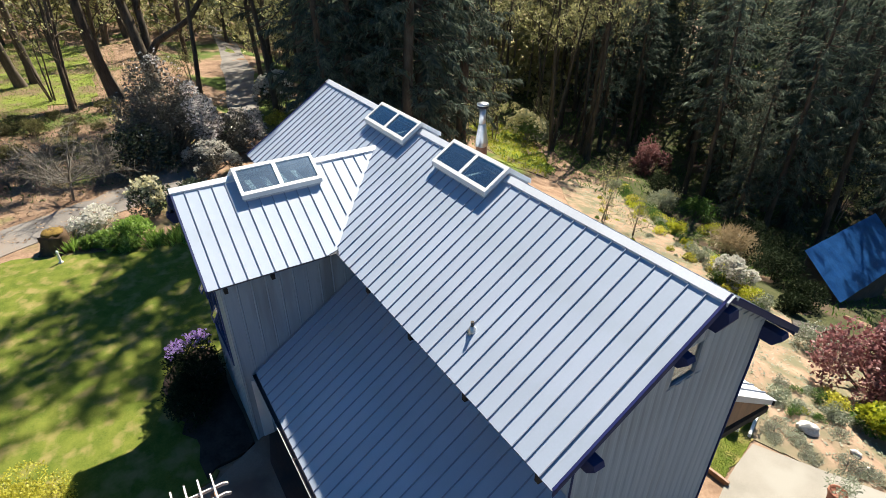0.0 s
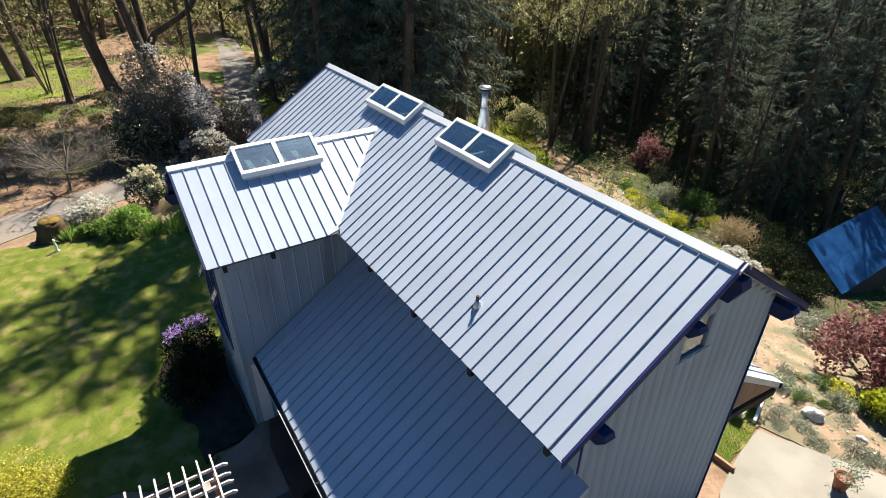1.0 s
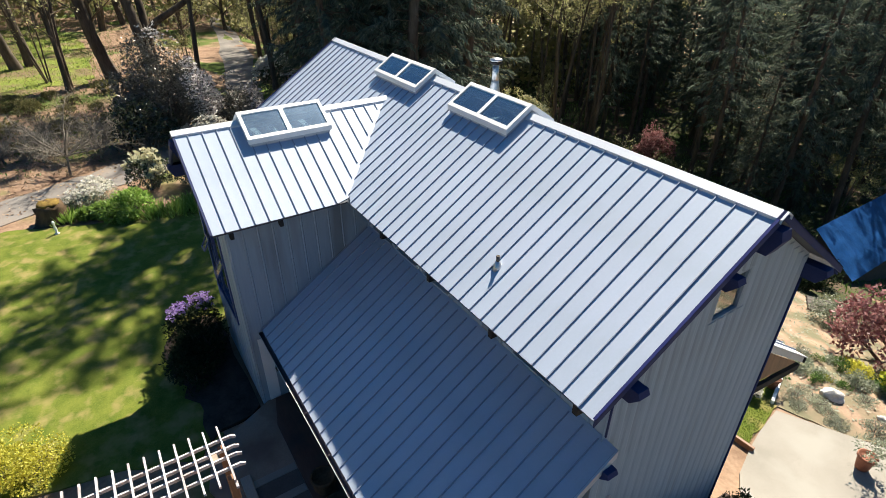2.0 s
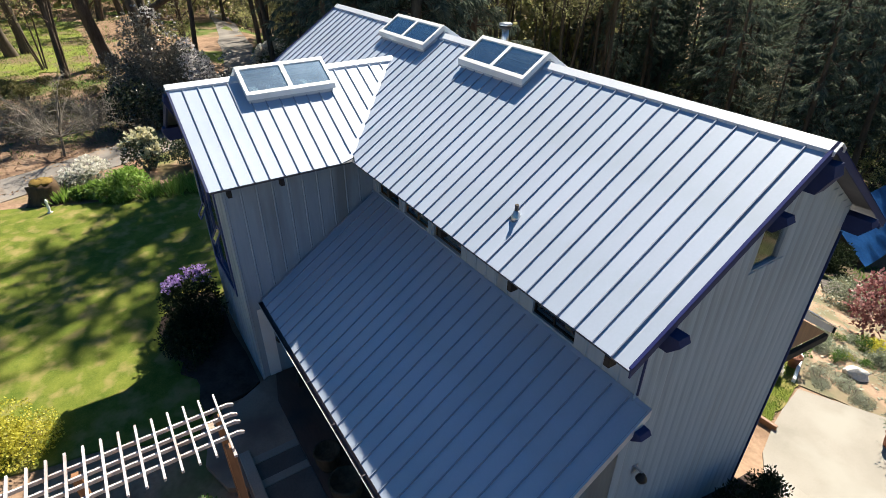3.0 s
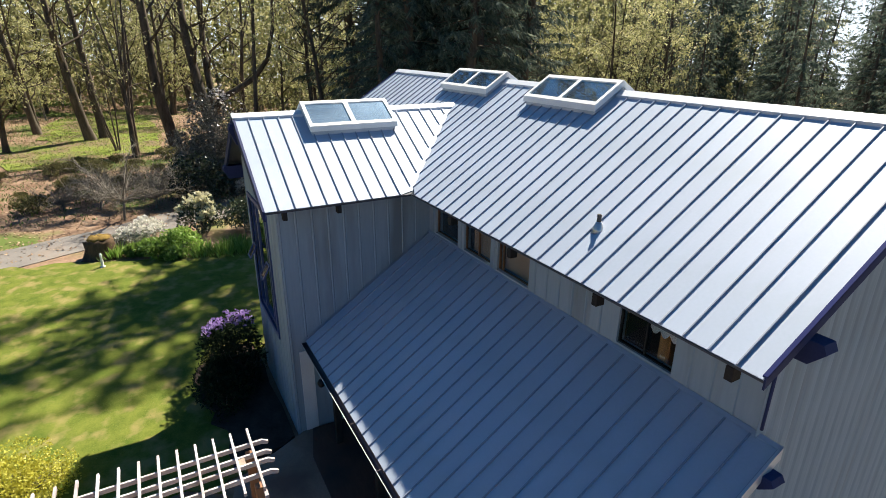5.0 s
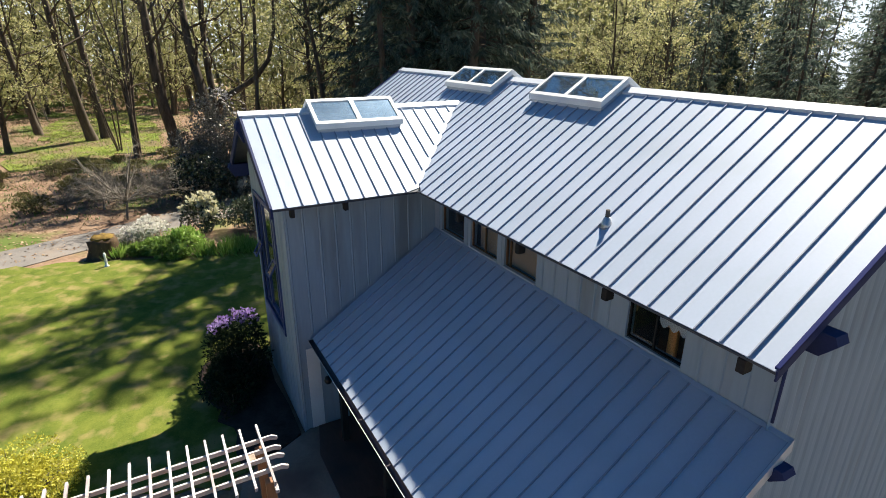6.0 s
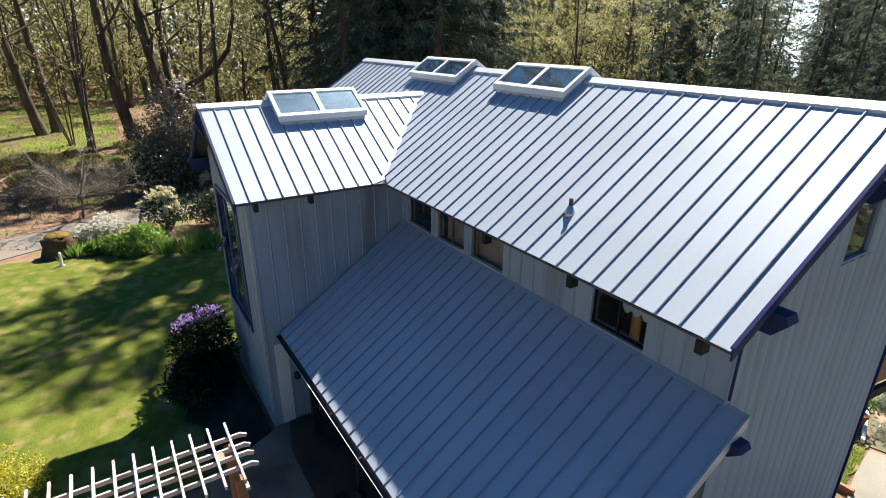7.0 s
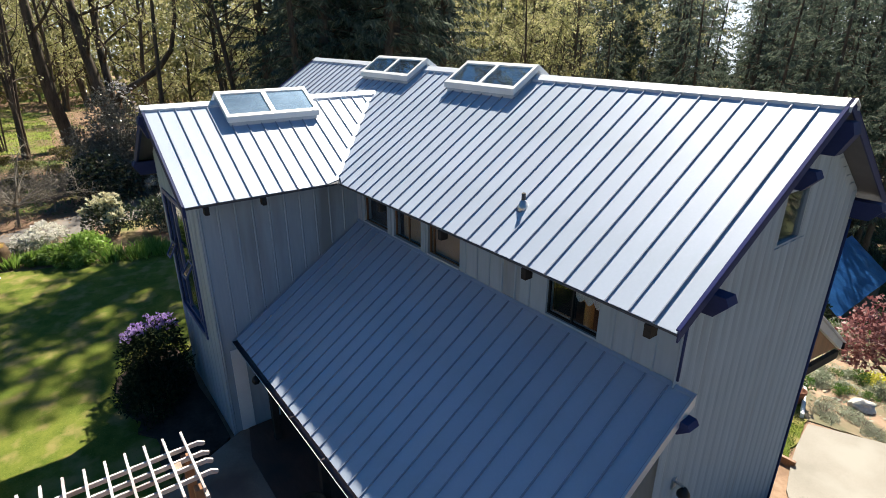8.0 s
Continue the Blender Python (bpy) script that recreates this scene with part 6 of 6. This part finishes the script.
for i, (x, y, s) in enumerate(((8.2, 9.3, 0.5), (8.6, 9.0, 0.35), (5.3, 10.8, 0.4))):
    ob = thing("stone", "pale garden stone half sunk in the soil", "rock", x, y, level(x, y) - 0.02, 60 * i, "stones in the bed")
    ob.matrix_basis = ob.matrix_basis @ Matrix.Scale(s, 4)
    link_mesh("stone_body", rock.children[0].data, ROCK, ob)


def pot_with_plant(x, y, s, seed, label, mat_leaf):
    ob = thing("flower_pot", label, "flower pot", x, y, level(x, y) + 0.06)
    part("pot", lathe([(0.12 * s, 0), (0.17 * s, 0.32 * s), (0.19 * s, 0.32 * s), (0.19 * s, 0.38 * s), (0.165 * s, 0.38 * s), (0.15 * s, 0.33 * s)], 18), TERRA, ob, "terracotta pot")
    ms = bush_meshes(seed, 0.42 * s, 0.42 * s, 0.5 * s, 420, 0.09, 8, 0.4)
    f = link_mesh("foliage", ms[1], mat_leaf, ob, "grey-green leafy plant")
    f.matrix_basis = pose(0, 0, 0.33 * s)


pot_with_plant(8.6, 6.95, 1.25, 350, "terracotta pot with a grey-green plant on the slab", SILVER)
pot_with_plant(5.7, 7.8, 1.0, 351, "small brown pot on the grass strip", GREEN)
for i, (x0, y0, x1, y1, mt, lb) in enumerate(((5.55, 8.75, 6.08, 7.15, WHITE, "white painted timber garden edging"), (5.0, 8.95, 5.5, 8.8, WHITE, "white painted timber garden edging"), (5.75, 5.0, 6.75, 5.05, WOOD, "brown timber garden edging"))):
    ob = thing("garden_edging", lb, "edging", x0, y0, level(x0, y0) - 0.02, math.degrees(math.atan2(y1 - y0, x1 - x0)))
    part("board", boxes((0, math.hypot(x1 - x0, y1 - y0), -0.045, 0.045, 0, 0.2), bevel=0.008), mt, ob)
for i in range(8):
    x, y = 3.1 - 0.12 * i, 16.7 + 0.27 * i
    ob = thing("plank", "weathered plank lying on the slope", "plank", x, y, level(x, y) + 0.02, 56 + 6 * math.sin(i * 5), "planks on the slope")
    ob.matrix_basis = pose(x, y, level(x, y) + 0.05, 0, 13, 56 + 6 * math.sin(i * 5))
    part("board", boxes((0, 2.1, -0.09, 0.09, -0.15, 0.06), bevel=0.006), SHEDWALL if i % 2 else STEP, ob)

shrub("white_perennial", "small clump of white blossom on the grass by the wall", 5.6, 6.95, bush_meshes(352, 0.3, 0.28, 0.4, 260, 0.07, 6, 0.5, 60, 0.09, 0.8), GREEN, WHITEP)

# lean-to canopy on the rear wall
lean = thing("canopy", "small lean-to canopy with white ribbed metal on a dark wooden frame", "canopy")
LM = 0.64
xx = 6.98
while xx > 3.6:
    slab_between("canopy_panel", 0.0, 0.0, 2.83 * math.hypot(1, LM), 2.83 * math.hypot(1, LM), (axes((xx, WB + 0.02, 3.84), (0, 1, -LM), (-1, 0, 0)), SEAM), CAP, lean, 0.012, 0.036)
    xx -= SEAM
for x in (6.88, 3.8):
    part("rafter", prism([(WB + 0.01, 3.81), (5.0, 3.81 - LM * (5.0 - WB)), (5.0, 3.65 - LM * (5.0 - WB)), (WB + 0.01, 3.62)], 0.09, Matrix(((0, 0, 1, x - 0.045), (1, 0, 0, 0), (0, 1, 0, 0), (0, 0, 0, 1)))), CURB, lean, "grey painted rafter")
    part("gable_board", prism([(WB + 0.02, 3.60), (4.7, 3.60 - LM * (4.7 - WB)), (WB + 0.02, 2.45)], 0.03, Matrix(((0, 0, 1, x - 0.015), (1, 0, 0, 0), (0, 1, 0, 0), (0, 0, 0, 1)))), WOOD, lean, "brown boarded side of the canopy")
    part("bracket", prism([(WB + 0.01, 2.30), (4.9, 3.58 - LM * (4.9 - WB)), (4.9, 3.40 - LM * (4.9 - WB)), (WB + 0.01, 2.12)], 0.09, Matrix(((0, 0, 1, x - 0.045), (1, 0, 0, 0), (0, 1, 0, 0), (0, 0, 0, 1)))), DARKWOOD, lean, "dark sloping brace")
part("fascia", boxes((3.7, 6.97, 5.0, 5.03, 3.66 - LM * (5.0 - WB), 3.81 - LM * (5.0 - WB))), DARKWOOD, lean)

# blue-roofed shed down the slope
shed = thing("shed", "dark wooden shed under a blue tarpaulin roof among the trees", "shed")
for s, xe in ((1, 1.95),):
    bm = bmesh.new()
    n = 14
    rows = [[bm.verts.new((-0.72 + (xe + 0.72) * u / 6, 25.3 + 8.8 * v / n, -4.2 - 0.80 * abs(xe + 0.72) * u / 6 + 0.05 * noise.noise((u * 0.9, v * 0.9, s)))) for u in range(7)] for v in range(n + 1)]
    for v in range(n):
        for u in range(6):
            q = (rows[v][u], rows[v][u + 1], rows[v + 1][u + 1], rows[v + 1][u])
            bm.faces.new(q if s > 0 else q[::-1])
    bmesh.ops.solidify(bm, geom=bm.faces[:], thickness=0.04)
    part("tarpaulin", bm, TARP, shed, "crumpled blue tarpaulin")
part("wall", prism([(-0.60, -10.5), (1.65, -10.5), (1.65, -6.15), (-0.60, -4.38)], 8.2, Matrix(((1, 0, 0, 0), (0, 0, 1, 25.6), (0, 1, 0, 0), (0, 0, 0, 1)))), SHEDWALL, shed)

# grass and litter
gr = np.random.default_rng(40)


def inside(poly, x, y):
    hit = np.zeros(len(x), bool)
    for (x0, y0), (x1, y1) in zip(poly, poly[1:] + poly[:1]):
        cross = ((y0 > y) != (y1 > y)) & (x < (x1 - x0) * (y - y0) / (y1 - y0 + 1e-12) + x0)
        hit ^= cross
    return hit


def blades(name, label, poly, count, size, material, lift, seed):
    rng = np.random.default_rng(seed)
    xs, ys = [p[0] for p in poly], [p[1] for p in poly]
    x, y = rng.uniform(min(xs), max(xs), count), rng.uniform(min(ys), max(ys), count)
    keep = inside(poly, x, y)
    x, y = x[keep], y[keep]
    z = np.array([level(a, b) for a, b in zip(x, y)]) + lift
    cl = Cloth()
    cl.leaves(np.stack((x, y, z), 1), rng.normal(size=(len(x), 3)) * (0.7, 0.7, 0.1) + (0, 0, 0.8), rng.uniform(0.6, 1.4, len(x)) * size, 0.22, rng)
    tagged(link_mesh(name, cl.mesh(name), material), label, "grass", kind="stuff")


blades("lawn_grass", "short green grass blades of the sunlit lawn", LAWN_EDGE, 60000, 0.034, GRASS, 0.04, 41)
blades("side_grass", "short green grass blades beside the slab", SIDE_EDGE, 12000, 0.06, GRASS, 0.03, 42)
blades("meadow_grass", "fresh green woodland grass between the trunks", MEADOW_EDGE, 16000, 0.14, MEADOWLEAF, 0.04, 43)
blades("glade_grass", "fresh green mossy grass behind the house", [(-44, 32), (-38, 27.5), (-30, 23.5), (-23, 20.5), (-19.5, 22.5), (-22, 25.5), (-30, 31), (-38, 36)], 9000, 0.28, LIME, 0.04, 44)
blades("woodland_weeds", "scattered green weeds and fern tufts on the woodland floor", [(-21.5, -30), (-21.5, -4), (-27, -1), (-60, -4), (-95, 4), (-95, -30)], 24000, 0.20, GREEN, 0.0, 45)
blades("dry_litter", "dry tan stalks and fallen twigs on the woodland floor", [(-20.6, -30), (-20.6, -5), (-26, -1.5), (-45, 2), (-70, 5), (-70, -30)], 22000, 0.19, DRYGRASS, 0.0, 46)
blades("slope_weeds", "rough green weeds and fern tufts under the trees", [(-60, 14), (-30, 19), (-16, 25), (-5, 24), (2, 22), (12, 24), (14, 60), (-70, 60)], 24000, 0.34, GREEN, 0.0, 47)


def fallen(name, label, poly, count, size, material, seed, lift=0.015):
    rng = np.random.default_rng(seed)
    xs, ys = [p[0] for p in poly], [p[1] for p in poly]
    x, y = rng.uniform(min(xs), max(xs), count), rng.uniform(min(ys), max(ys), count)
    keep = inside(poly, x, y)
    x, y = x[keep], y[keep]
    z = np.array([level(a, b) for a, b in zip(x, y)]) + lift
    k, a = len(x), rng.uniform(0, 6.283, len(x))
    s = rng.uniform(0.5, 1.4, k) * size
    ax, sd = np.stack((np.cos(a), np.sin(a), rng.uniform(-0.1, 0.5, k)), 1), np.stack((-np.sin(a), np.cos(a), rng.uniform(-0.4, 0.4, k)), 1)
    c = np.stack((x, y, z), 1)
    q = np.stack((c, c + ax * s[:, None] * 0.5 + sd * s[:, None] * 0.3, c + ax * s[:, None], c + ax * s[:, None] * 0.5 - sd * s[:, None] * 0.3), 1).reshape(-1, 3)
    cl = Cloth()
    cl.add(q, [(4 * i, 4 * i + 1, 4 * i + 2, 4 * i + 3) for i in range(k)])
    tagged(link_mesh(name, cl.mesh(name), material), label, "litter", kind="stuff")


fallen("fallen_leaves", "brown and tan fallen leaves on the woodland floor", [(-15.5, -30), (-16.2, -12), (-18.0, -6), (-21, -3), (-45, 1.0), (-62, 4), (-62, -30)], 36000, 0.13, LITTER, 60)
fallen("slope_debris", "tan chips and dead leaves on the sandy slope", [(6.2, 7.9), (9.6, 9.1), (14, 12.6), (11, 17), (4.5, 17.6), (-5, 22.9), (-17, 29.5), (-19, 24), (-3, 15), (4.6, 9.4)], 16000, 0.04, LITTER, 61, 0.045)
fallen("slope_sprigs", "grey-green creeping sprigs on the sandy slope", [(6.2, 7.9), (9.6, 9.1), (14, 12.6), (11, 17), (4.5, 17.6), (-5, 22.9), (-17, 29.5), (-19, 24), (-3, 15), (4.6, 9.4)], 15000, 0.10, SILVER, 62, 0.05)
